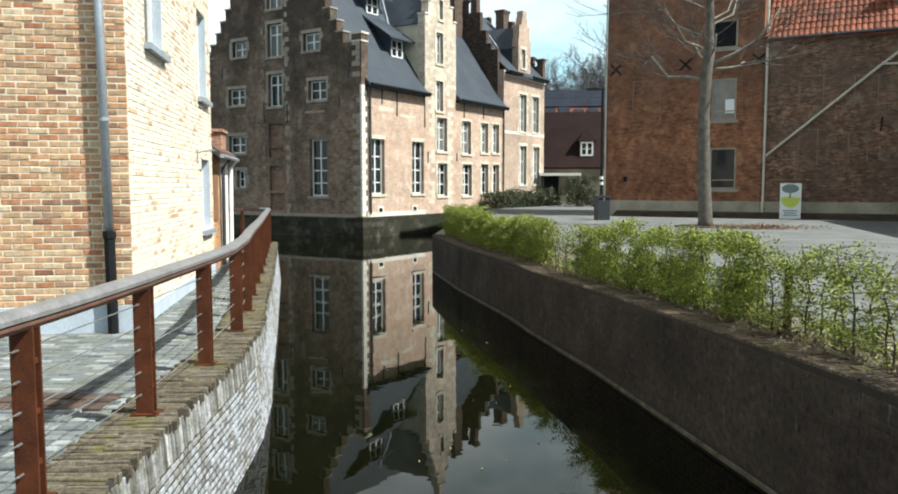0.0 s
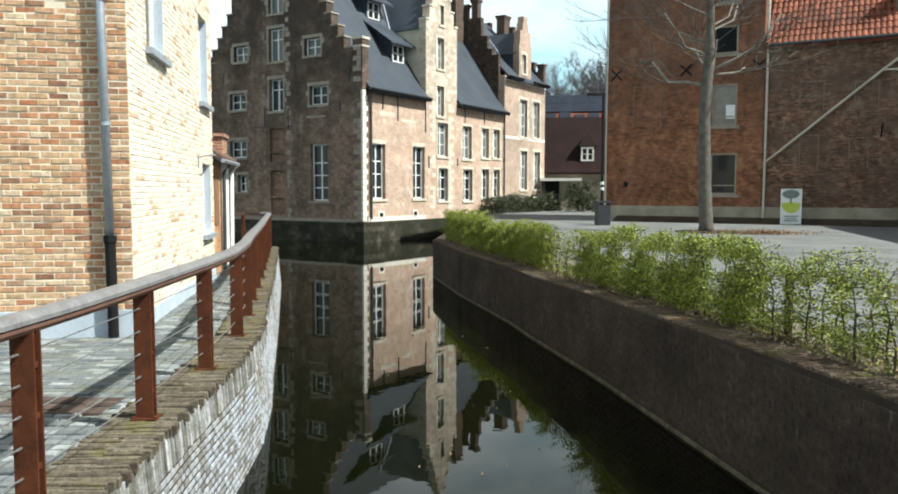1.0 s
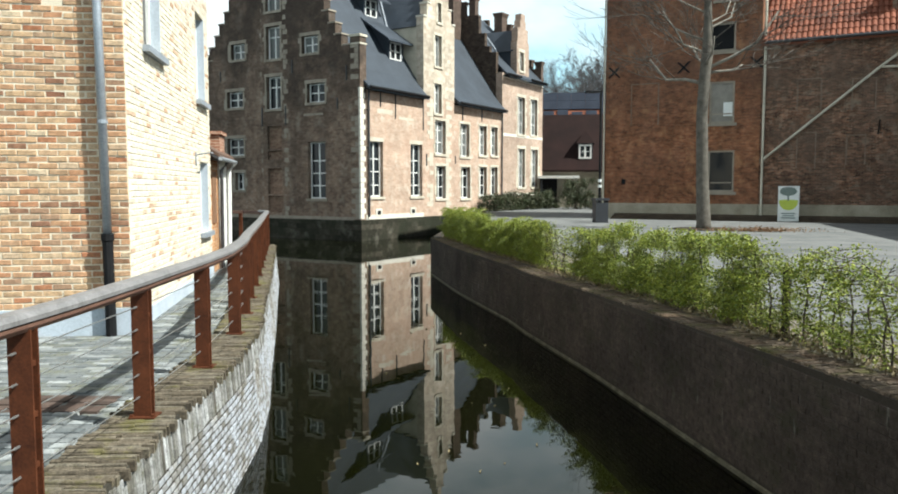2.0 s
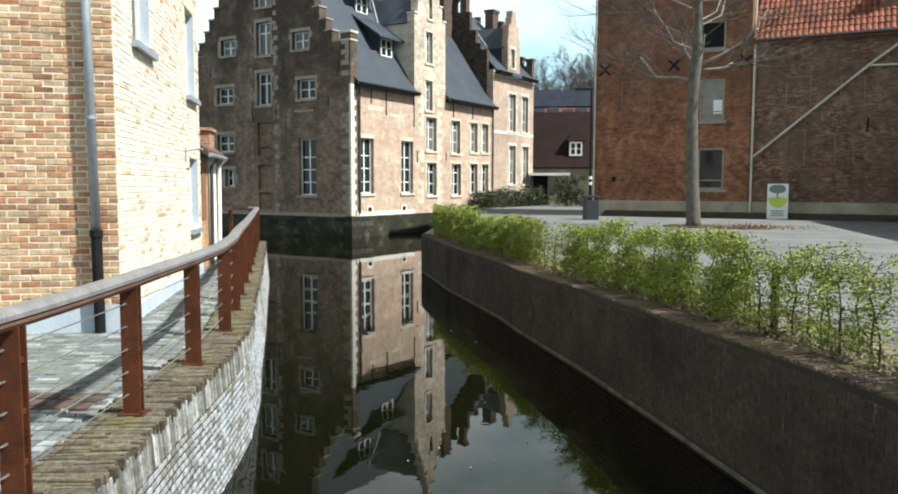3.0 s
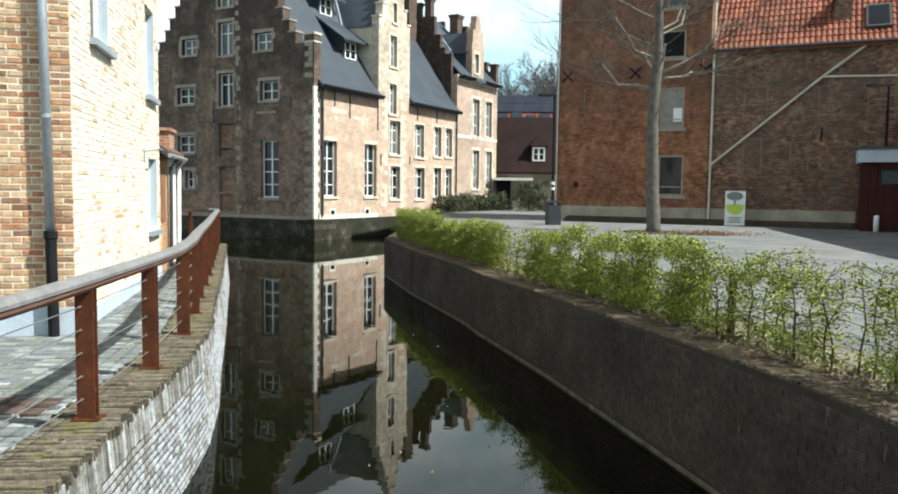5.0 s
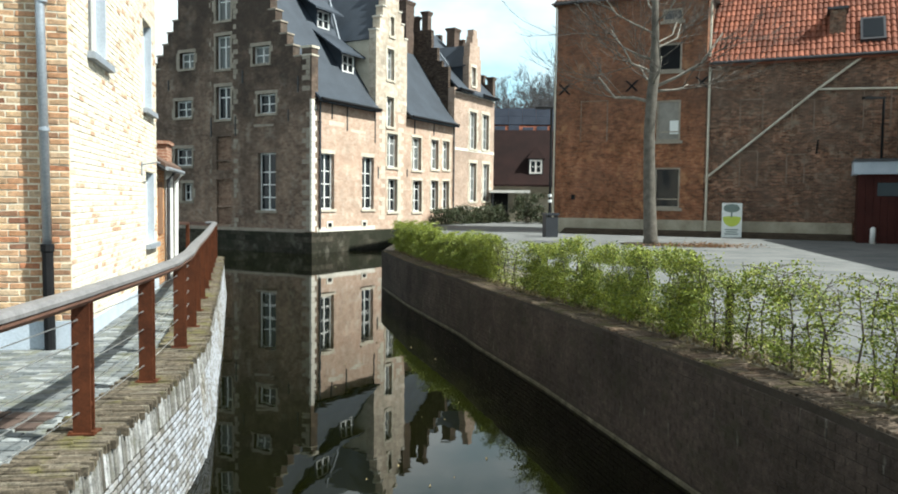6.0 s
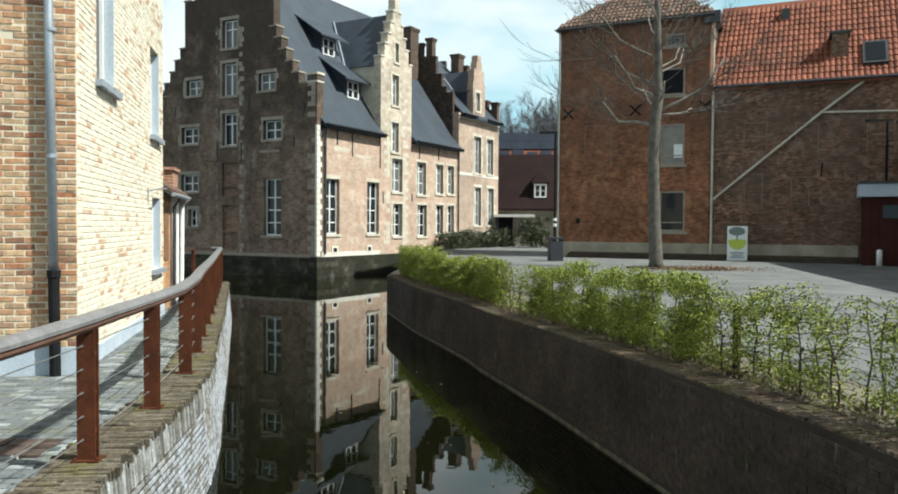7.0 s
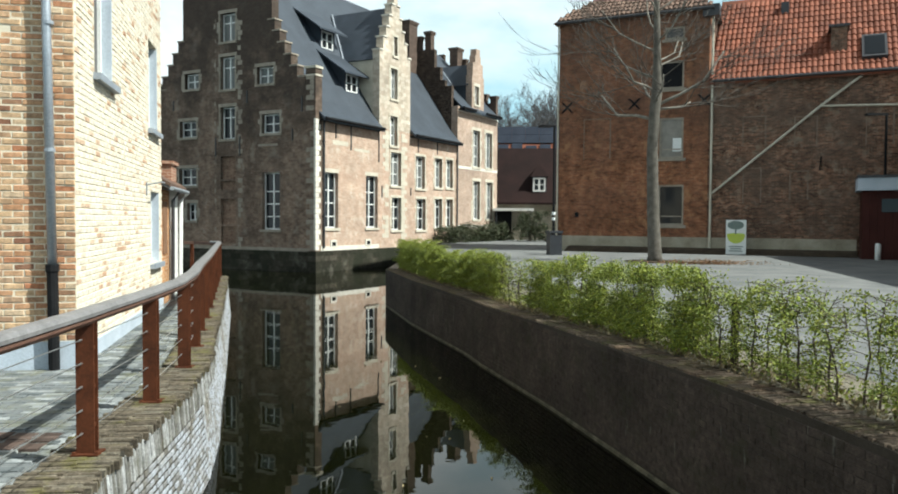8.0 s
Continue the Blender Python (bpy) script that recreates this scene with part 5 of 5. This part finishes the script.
sweep(bm, [(-5.66, 23.2, RAIL_Z), (-6.2, 23.5, RAIL_Z), (-7.6, 23.6, RAIL_Z), (-9.5, 23.6, RAIL_Z)], [(-0.03, -0.04), (-0.03, 0.04), (0.03, 0.04), (0.03, -0.04)])
part("end_rail", bm, M["rail_under"], rail, "dark end rail across the towpath")
for x in (-6.3, -7.4, -8.5):
    bm = bmesh.new()
    box(bm, x - 0.05, x + 0.05, 23.57, 23.63, PATH, RAIL_Z - 0.03)
    part("post", bm, M["corten"], rail)

# ---- towpath setts ----
setts_near, setts_far = [], []
r6 = random.Random(6)
path_ob = bpy.data.objects["path"]
row = 0
y = 3.4
while y < 23.5:
    x = left_edge(y) - 0.56 - (0.11 if row % 2 else 0)
    wall_x = -3.9 - 0.148 * (y - 9.5) if y > 9.4 else -7.2
    while x > wall_x - 0.1:
        m_ = pose(x, y, PATH + r6.uniform(-0.004, 0.004)) @ pose(0, 0, 0, -90 + r6.uniform(-1, 1), 0, 0)
        (setts_near if 4.4 < y < 7.2 and x > -4.2 else setts_far).append(m_)
        x -= 0.215
    y += 0.112
    row += 1
setts_far = setts_far if len(setts_near) <= 300 else setts_far + setts_near[300:]
place_pieces("sett", piece_meshes("sett", 0.205, 0.102, 0.04, M["sett_object"], jit=0.005, seed=24), setts_near[:300], path_ob)
joined_pieces("paving_rest", [(m_, 0.205, 0.102) for m_ in setts_far], 0.04, M["sett_island"], path_ob, jit=0.005)

# a patch of red setts round a drain
drain = thing("drain_patch", "patch of worn red setts round a drain in the towpath", "drain", (-3.3, 6.35, PATH))
for i in range(5):
    for j in range(5):
        bm = bmesh.new()
        box(bm, -0.5 + 0.2 * i + r6.uniform(0, 0.01), -0.315 + 0.2 * i, -0.25 + 0.1 * j, -0.16 + 0.1 * j, -0.03, 0.012 + r6.uniform(0, 0.012))
        part("sett", bm, M["drain_sett"], drain)

# ---- hedge ----
def shrub(name, height, width, n, seed, bare):
    """A young hornbeam: upright stems, level side shoots in tiers and small spring leaves."""
    r = random.Random(seed)
    e = new(name)
    tagged(e, "young green hornbeam hedge plant in spring leaf", "hedge plant", "hedge along the quay")
    bm = bmesh.new()
    tips = []
    for k in range(3):
        x0, y0 = r.uniform(-0.08, 0.08), -0.2 + 0.2 * k + r.uniform(-0.09, 0.09)
        top = height * r.uniform(0.88, 1.0)
        pts = [(x0 + r.uniform(-0.02, 0.02) * j, y0 + r.uniform(-0.03, 0.03) * j, top * j / 4) for j in range(5)]
        tube(bm, pts, [0.012, 0.010, 0.008, 0.006, 0.003], 5)
        for s in range(30):
            f = r.uniform(0.06, 0.99)
            p = Vector(pts[min(3, int(f * 4))]).lerp(Vector(pts[min(4, int(f * 4) + 1)]), f * 4 % 1)
            d = Vector((r.uniform(-1, 1) * width, r.uniform(-1, 1), r.uniform(-0.12, 0.22))).normalized() * r.uniform(0.12, 0.36)
            tube(bm, [p, p + d * 0.6 + Vector((0, 0, 0.015)), p + d], [0.0036, 0.0027, 0.0015], 4)
            if r.random() > bare:
                tips.append((p, p + d, r.uniform(0.4, 1.0)))
    part("woody_frame", bm, M["twig"], e, "thin brown stems", kind="stuff")
    pts = []
    weights = [w for _, _, w in tips]
    for a, b, _ in r.choices(tips, weights, k=n):
        q = a.lerp(b, r.uniform(0.15, 1.12))
        pts.append((q.x + r.gauss(0, 0.04), q.y + r.gauss(0, 0.05), min(height * 1.02 + r.gauss(0, 0.015), max(0.04, q.z + r.gauss(0, 0.035)))))
    leaves("foliage", pts, 0.0165, M["leaf"], e, "small bright green leaves", seed, level=0.75)
    return e


def hedge_y(y):
    return right_edge(y) + 0.62


# dense, very dense, thinning, dense, nearly bare
kinds = [shrub("hedge_plant", h, w, n, s, b) for h, w, n, s, b in ((0.99, 0.8, 6800, 31, 0.12), (0.98, 0.85, 9500, 32, 0.05), (0.95, 0.7, 3300, 33, 0.27), (1.0, 0.8, 7800, 34, 0.1), (0.9, 0.5, 1000, 35, 0.65))]


def hedge_kind(y, k):
    """Which of the plants stands at y."""
    for end, pair in ((6.1, (2, 2)), (6.5, (4, 4)), (8.0, (2, 2)), (8.45, (4, 4)), (10.4, (3, 0)), (10.7, (2, 2)), (13.8, (0, 3)), (15.4, (4, 4)), (40, (1, 3))):
        if y < end:
            return pair[k % 2]


used = set()
y, k = 5.1, 0
r8 = random.Random(8)
while y < 25.9:
    kind_ = hedge_kind(y, k)
    m_ = pose(hedge_y(y) + r8.uniform(-0.05, 0.05), y, right_top(y) + 0.015, 0, 0, -along(right_edge, y) + r8.choice((0, 180)))
    if kind_ in used:
        copy_thing(kinds[kind_], m_ @ Matrix.Diagonal((r8.uniform(0.8, 1.2), r8.uniform(0.8, 1.05), r8.uniform(0.88, 1.06) * (1.0 if y < 18 else 0.96), 1)))
    else:
        kinds[kind_].matrix_basis = m_
        used.add(kind_)
    y += r8.uniform(0.52, 0.64)
    k += 1
bm = bmesh.new()
tube(bm, [(hedge_y(7.85), 7.85, 1.2), (hedge_y(7.85), 7.85, 2.04), (hedge_y(7.85), 7.85, 2.05)], [0.045, 0.042, 0.03], 8)
tagged(part("stake", bm, M["mulch"]), "dark round wooden stake in the hedge", "stake")
# leaf litter, moss and grass under the hedge
r7 = np.random.RandomState(7)
yy = r7.uniform(4.6, 25.6, 5200)
xx = np.array([right_edge(q) for q in yy]) + 0.38 + np.abs(r7.normal(0.15, 0.22, 5200))
leaves("leaf_litter", np.stack([xx, yy, np.array([right_top(q) + 0.02 for q in yy]) + r7.uniform(0, 0.04, 5200)], 1), 0.03, M["litter"], None, "dry leaves and moss under the hedge", 7, "stuff")["category"] = "leaf litter"
yy = r7.uniform(4.6, 25, 3500)
xx = np.array([right_edge(q) for q in yy]) + 0.45 + np.abs(r7.normal(0.1, 0.2, 3500))
leaves("ground_cover", np.stack([xx, yy, np.array([right_top(q) + 0.02 for q in yy]) + r7.uniform(0, 0.13, 3500)], 1), 0.02, M["leaf"], None, "low weeds at the foot of the hedge", 8, "stuff")["category"] = "weeds"

# a few leaves and bits of straw on the water
yy = r7.uniform(7, 30, 36)
xx = r7.uniform(-1.2, 1.6, 36) * (1 - yy / 60) - yy * 0.03
leaves("floating_leaves", np.stack([xx, yy, np.full(36, 0.006)], 1), 0.022, M["litter"], None, "scattered leaves floating on the canal", 9, "stuff")["category"] = "leaf litter"

# ---- the pollarded tree on the square ----
tree = thing("tree", "bare grey-barked pollarded plane tree on the square", "tree", (9.5, 28.6, SQUARE - 0.03))
bm = bmesh.new()
tube(bm, [(0, 0, 0), (0, 0, 0.25), (-0.1, 0, 2.0), (-0.16, 0, 4.2), (-0.1, 0, 5.6), (-0.02, 0, 6.4), (-0.02, 0, 7.4), (-0.06, 0, 9.0), (-0.1, 0.05, 11.0), (-0.1, 0, 13.5)], [0.31, 0.26, 0.22, 0.205, 0.20, 0.20, 0.15, 0.12, 0.09, 0.03], 14)
part("trunk", bm, M["bark"], tree, "smooth grey trunk", smooth=True)
rt = random.Random(3)
limb_bm, twig_bm = bmesh.new(), bmesh.new()


def shoot(p, d, length, r, depth):
    """A thin shoot that bends upward, with finer ones along it."""
    pts, rs, q, n = [p], [r], p, 5
    for k in range(n):
        d = (d + Vector((rt.gauss(0, 0.13), rt.gauss(0, 0.13), rt.gauss(0.06, 0.10)))).normalized()
        q = q + d * length / n
        pts.append(q)
        rs.append(max(0.005, r * (1 - 0.75 * (k + 1) / n)))
    tube(twig_bm, pts, rs, 4, cap=False)
    if depth < 2:
        for _ in range((5, 3)[depth]):
            f = rt.uniform(0.2, 1.0) * n
            k = min(n - 1, int(f))
            nd = (d + Vector((rt.uniform(-0.8, 0.8), rt.uniform(-0.8, 0.8), rt.uniform(-0.3, 0.6)))).normalized()
            shoot(pts[k].lerp(pts[k + 1], f - k), nd, length * rt.uniform(0.35, 0.65), max(0.006, rs[k] * 0.55), depth + 1)


def limb(z, turn, reach, rise, r, knee, shoots):
    """A pollard limb: out from the trunk, a knuckle at the knee, then thinner shoots beyond it."""
    out = Vector((math.cos(turn), math.sin(turn), 0))
    side = Vector((-out.y, out.x, 0))
    base = Vector((-0.05, 0, z))
    pts = [base, base + out * reach * 0.35 + Vector((0, 0, rise * 0.2)) + side * rt.uniform(-0.1, 0.1), base + out * reach * 0.7 + Vector((0, 0, rise * (0.45 - knee))) + side * rt.uniform(-0.2, 0.2), base + out * reach + Vector((0, 0, rise))]
    tube(limb_bm, pts, [r, r * 0.75, r * 0.65, r * 0.45], 8)
    for k in range(shoots):
        f = rt.uniform(0.45, 1.0) * 3
        j = min(2, int(f))
        d = (out * rt.uniform(0.3, 1.2) + side * rt.uniform(-0.9, 0.9) + Vector((0, 0, rt.uniform(-0.05, 0.7)))).normalized()
        shoot(pts[j].lerp(pts[j + 1], f - j), d, rt.uniform(1.4, 3.1), 0.02, 0)


# the low limbs, then a spiral of lighter ones up the leader
for z, turn, reach, rise, r, knee, n_ in ((5.35, 2.9, 2.0, 0.95, 0.075, 0.25, 7), (5.9, -0.35, 2.4, 1.9, 0.07, 0.0, 7), (5.75, 0.25, 1.5, 0.35, 0.06, 0.1, 5), (6.45, 3.3, 1.2, 0.8, 0.055, 0.05, 5), (6.0, -1.7, 1.3, 0.8, 0.06, 0.05, 5), (6.1, 1.6, 1.6, 0.9, 0.06, 0.1, 5), (6.9, 2.5, 1.7, 1.3, 0.05, 0.0, 6), (7.3, 0.6, 1.6, 1.2, 0.05, 0.0, 6)):
    limb(z, turn, reach, rise, r, knee, n_)
for k in range(15):
    limb(7.5 + 0.38 * k, 2.4 * k + 0.7, rt.uniform(1.2, 2.4) * (1 - 0.02 * k), rt.uniform(1.0, 2.0), 0.042, 0.0, 6)
part("limb_frame", limb_bm, M["limb_bark"], tree, "pale knotted limbs", smooth=True)
part("twig_haze", twig_bm, M["branch_twig"], tree, "fine bare twigs", kind="stuff")
bm = bmesh.new()
tube(bm, [(9.5, 28.6, 1.34), (9.5, 28.6, 1.37)], 1.1, 20)
tagged(part("tree_pit", bm, M["mulch"]), "round bare soil bed at the tree's foot", "tree pit", kind="structure")
e = r7.normal(size=(1500, 2)) * np.array([0.75, 0.16])
leaves("dead_bedding", np.stack([10.8 + e[:, 0], 26.9 - 0.2 * e[:, 0] + e[:, 1], 1.36 + np.abs(r7.normal(0, 0.07, 1500))], 1), 0.035, M["rust_leaf"], None, "low bed of rust-brown withered plants", 17, "stuff")["category"] = "flower bed"

# ---- square: sign, bin, lamps ----
sign = thing("sign_board", "white sign board with a lime green tree emblem", "sign", (15.4, 34.9, SQUARE), -25)
bm = bmesh.new()
box(bm, -0.44, 0.44, -0.03, 0.03, 0.02, 1.62)
board = part("board", bm, M["sign_white"], sign)
bm = bmesh.new()
n = 24
prism(bm, [(-0.02 + 0.36 * math.cos(2 * math.pi * k / n), -0.034, 1.38 + 0.2 * math.sin(2 * math.pi * k / n)) for k in range(n)], (0, -0.004, 0))
box(bm, -0.05, 0.02, -0.038, -0.034, 0.95, 1.2)
part("emblem_tree", bm, M["sign_grey"], board, "grey tree emblem")
bm = bmesh.new()
prism(bm, [(0.40 * math.cos(a), -0.034, 0.95 + (0.42 if math.sin(a) < 0 else 0.06) * math.sin(a)) for a in (2 * math.pi * k / 28 for k in range(28))], (0, -0.004, 0))
part("emblem_field", bm, M["sign_lime"], board, "lime green half disc")
bm = bmesh.new()
for z, w in ((0.36, 0.3), (0.26, 0.24), (0.16, 0.3)):
    box(bm, -w, w, -0.038, -0.034, z, z + 0.05)
part("lettering", bm, M["sign_grey"], board, "unreadable lines of text")
litter = thing("litter_bin", "dark square litter bin on the paving", "bin", (6.8, 34.35, SQUARE), 10)
bm = bmesh.new()
box(bm, -0.28, 0.28, -0.24, 0.24, 0.0, 0.88)
body = part("body", bm, M["bin_paint"], litter)
bmesh_top = bmesh.new()
box(bmesh_top, -0.32, 0.32, -0.28, 0.28, 0.98, 1.08)
for sx in (-0.28, 0.24):
    box(bmesh_top, sx, sx + 0.04, -0.24, 0.24, 0.88, 0.98)
part("hood", bmesh_top, M["bin_paint"], litter)

def street_lamp(at, height, arm, turn):
    lamp = thing("street_lamp", "slim dark street lamp with a flat arm", "street lamp", at, turn, "street lamps")
    bm = bmesh.new()
    tube(bm, [(0, 0, 0), (0, 0, 1.0), (0, 0, 1.02), (0, 0, height)], [0.09, 0.09, 0.06, 0.05], 10)
    pole = part("pole", bm, M["black"], lamp)
    bm = bmesh.new()
    box(bm, -arm, 0.06, -0.05, 0.05, height - 0.04, height + 0.05)
    box(bm, -arm - 0.1, -arm + 0.4, -0.11, 0.11, height - 0.06, height + 0.03)
    part("lamp_head", bm, M["black"], lamp)
    for z in (1.55, 1.8):
        bm = bmesh.new()
        tube(bm, [(0, 0, z), (0, 0, z + 0.13)], 0.085, 10)
        part("white_band", bm, M["sign_white"], pole)
    return lamp


street_lamp((6.95, 35.3, SQUARE), 5.85, 0.65, 10)
street_lamp((20.35, 31.6, SQUARE), 6.1, 0.8, 0)

bm = bmesh.new()
tube(bm, [(19.45, 30.55, 1.3), (19.45, 30.55, 1.95), (19.45, 30.55, 2.02)], [0.11, 0.11, 0.06], 12)
tagged(part("bollard", bm, M["sign_white"], smooth=True), "short white bollard in front of the shed", "bollard")

# ---- far side: low hedge, houses and trees ----
def bush(centre, size, n, label, leaf=0.05, seed=1):
    """A dense shrub: leaves in clumps over a few stems."""
    r = np.random.RandomState(seed)
    e = thing("bush", label, "bush", centre, 0)
    bm = bmesh.new()
    for k in range(6):
        a, b = r.uniform(-0.4, 0.4, 2)
        tube(bm, [(a * size[0] * 0.5, b * size[1] * 0.5, 0), (a * size[0], b * size[1], size[2] * 0.8)], [0.03, 0.012], 5)
    part("woody_frame", bm, M["twig"], e)
    k = max(6, n // 60)
    c = r.uniform(-0.45, 0.45, (k, 3)) * np.array(size) + np.array([0, 0, size[2] * 0.5])
    p = c[r.randint(0, k, n)] + r.normal(0, 0.11, (n, 3)) * np.array([1.2, 1.2, 1.0])
    p[:, 2] = np.maximum(p[:, 2], 0.03)
    leaves("foliage", p, leaf, M["leaf_dark"], e, "dark green foliage", seed)
    return e


front_dir, side_dir = Vector((0.533, 0.846, 0)), Vector((0.846, -0.533, 0))
for k in range(7):
    q = Vector((-4.61, 41.4, 1.3)) + front_dir * (12.6 + 1.6 * k) + side_dir * 0.95
    bush(tuple(q), (1.6, 1.4, 1.05 + 0.15 * (k % 3)), 2200, "dark clipped shrub at the foot of the manor", 0.06, 40 + k)
bush((9.6, 56.5, 1.3), (2.2, 1.6, 2.2), 6000, "ivy-covered dark green bush beside an entrance", 0.06, 60)
bush((11.2, 55.5, 1.3), (1.2, 1.2, 1.2), 900, "small dark shrub beside an entrance", 0.06, 61)

cottage = thing("cottage", "low house with a dark red tiled roof and a dormer", "house", (5.5, 62.3, 0), -9)
bm = bmesh.new()
box(bm, -4, 16, 0, 8, 1.2, 4.4)
part("wall", bm, M["cream_plinth"], cottage, "grey-beige rendered wall")
bm = bmesh.new()
roof_slab(bm, [(-0.4, 4.3), (0.4, 5.2), (3.9, 9.0)], -4.3, 16.3)
roof_slab(bm, [(3.9, 9.0), (8.3, 4.3)], -4.3, 16.3)
part("roof", bm, M["red_roof"], cottage, "dark red tiled roof")
bm = bmesh.new()
box(bm, 4.9, 6.05, 0.35, 2.4, 5.0, 6.4)
dorm = part("dormer", bm, M["dark_trim"], cottage, "small roof dormer")
bm = bmesh.new()
a = [bm.verts.new(p) for p in ((4.75, 0.2, 6.4), (6.2, 0.2, 6.4), (6.2, 3.0, 6.4), (4.75, 3.0, 6.4), (5.47, 1.0, 7.5), (5.47, 3.0, 7.5))]
for k in ((0, 1, 4), (1, 2, 5, 4), (2, 3, 5), (3, 0, 4, 5), (3, 2, 1, 0)):
    bm.faces.new([a[i] for i in k])
part("dormer_roof", bm, M["red_roof"], dorm)
window(cottage, lambda s, d, z: (s, 0.3 - d, z), 4.98, 5.97, 5.2, 6.3, cols=2, rows=(0.5,), depth=0.05, sill=False, frame_w=0.12)
porch = thing("porch", "white flat-roofed porch over a dark entrance", "porch", (7.4, 59.5, 0), -9)
bm = bmesh.new()
box(bm, -0.4, 2.7, -0.6, 1.8, 3.6, 3.8)
part("roof", bm, M["white_wall"], porch, "white flat roof")
for x in (-0.2, 2.4):
    bm = bmesh.new()
    box(bm, x, x + 0.12, -0.5, -0.38, 1.3, 3.6)
    part("post", bm, M["dark_trim"], porch)
# solid black box: the shade inside the doorway is put into its colour
bm = bmesh.new()
box(bm, -0.3, 1.0, 0.6, 1.8, 1.3, 3.6)
part("doorway", bm, M["black"], porch, "black block standing in for the doorway's shade")

solar = thing("solar_house", "house with dark solar panels on a tiled roof", "house", (5.0, 82, 0), -8)
bm = bmesh.new()
box(bm, -6, 13.5, 0, 9, 1.2, 8.5)
part("wall", bm, M["barn_brick"], solar)
bm = bmesh.new()
roof_slab(bm, [(-0.4, 8.4), (4.5, 13.0)], -6.4, 14.0)
roof_slab(bm, [(4.5, 13.0), (9.4, 8.4)], -6.4, 14.0)
part("roof", bm, M["pantile"], solar, "orange tiled roof")
for i in range(9):
    for j in range(0, 3):
        deep, wide = (0.85, 1.15) if j == 0 else (1.05, 1.48)
        y0 = 1.25 + 0.14 * (i % 3) if j == 0 else 2.45 + 1.07 * (j - 1)
        bm = bmesh.new()
        prism(bm, [(-1.0 + 1.5 * i, y, 8.42 + (y + 0.4) * 0.939 + 0.14) for y in (y0, y0 + deep)] + [(-1.0 + wide + 1.5 * i, y, 8.42 + (y + 0.4) * 0.939 + 0.14) for y in (y0 + deep, y0)], (0, -0.03, 0.04))
        part("solar_panel", bm, M["solar"], solar)

def bare_tree(at, height, spread, seed):
    """A leafless tree: trunk, limbs, and a haze of fine twigs."""
    r = random.Random(seed)
    e = thing("bare_tree", "leafless tree behind the roofs in early spring", "tree", at, 0, "bare trees")
    t_bm, w_bm = bmesh.new(), bmesh.new()
    tube(t_bm, [(0, 0, 0), (0, 0, height * 0.35), (0, 0, height * 0.8)], [0.4, 0.3, 0.08], 8)

    def go(p, d, length, rad, depth):
        pts = [p]
        for _ in range(3):
            d = (d + Vector((r.gauss(0, 0.2), r.gauss(0, 0.2), r.gauss(0.03, 0.15)))).normalized()
            pts.append(pts[-1] + d * length / 3)
        tube(w_bm if depth else t_bm, pts, [rad, rad * 0.8, rad * 0.6, rad * 0.35], 4 if depth else 6, cap=False)
        if depth < 3:
            for _ in range(7):
                k = r.randint(1, 3)
                go(pts[k], (d + Vector((r.uniform(-1, 1), r.uniform(-1, 1), r.uniform(-0.3, 0.9)))).normalized(), length * r.uniform(0.45, 0.65), max(0.018, rad * 0.45), depth + 1)

    for k in range(9):
        a = k * 2.4
        go(Vector((0, 0, height * (0.32 + 0.05 * k))), Vector((math.cos(a), math.sin(a), 0.7)).normalized(), spread * r.uniform(0.7, 1.0), 0.14, 0)
    part("trunk", t_bm, M["bark"], e)
    part("twig_haze", w_bm, M["grey_twig"], e, "haze of fine twigs", kind="stuff")
    return e


bare_tree((18.5, 108, 1), 20, 6.5, 71)
bare_tree((24.5, 112, 1), 21, 7.0, 72)
bare_tree((13.0, 116, 1), 14, 5.0, 73)
bare_tree((17.0, 119, 1), 19, 6.5, 74)
bare_tree((21.5, 118, 1), 22, 7.0, 75)
bare_tree((27.0, 125, 1), 19, 7.0, 76)

# ---- single bricks of the quay house, last ----
place_pieces("brick", piece_meshes("brick", BL - 0.016, BH - 0.017, 0.02, M["house_brick_object"], n=8, jit=0.006, seed=25), front_near[:300], quay)
joined_pieces("brickwork", [(m_, BL - 0.016, BH - 0.017) for m_ in front_near[300:]], 0.02, M["house_brick_island"], quay)
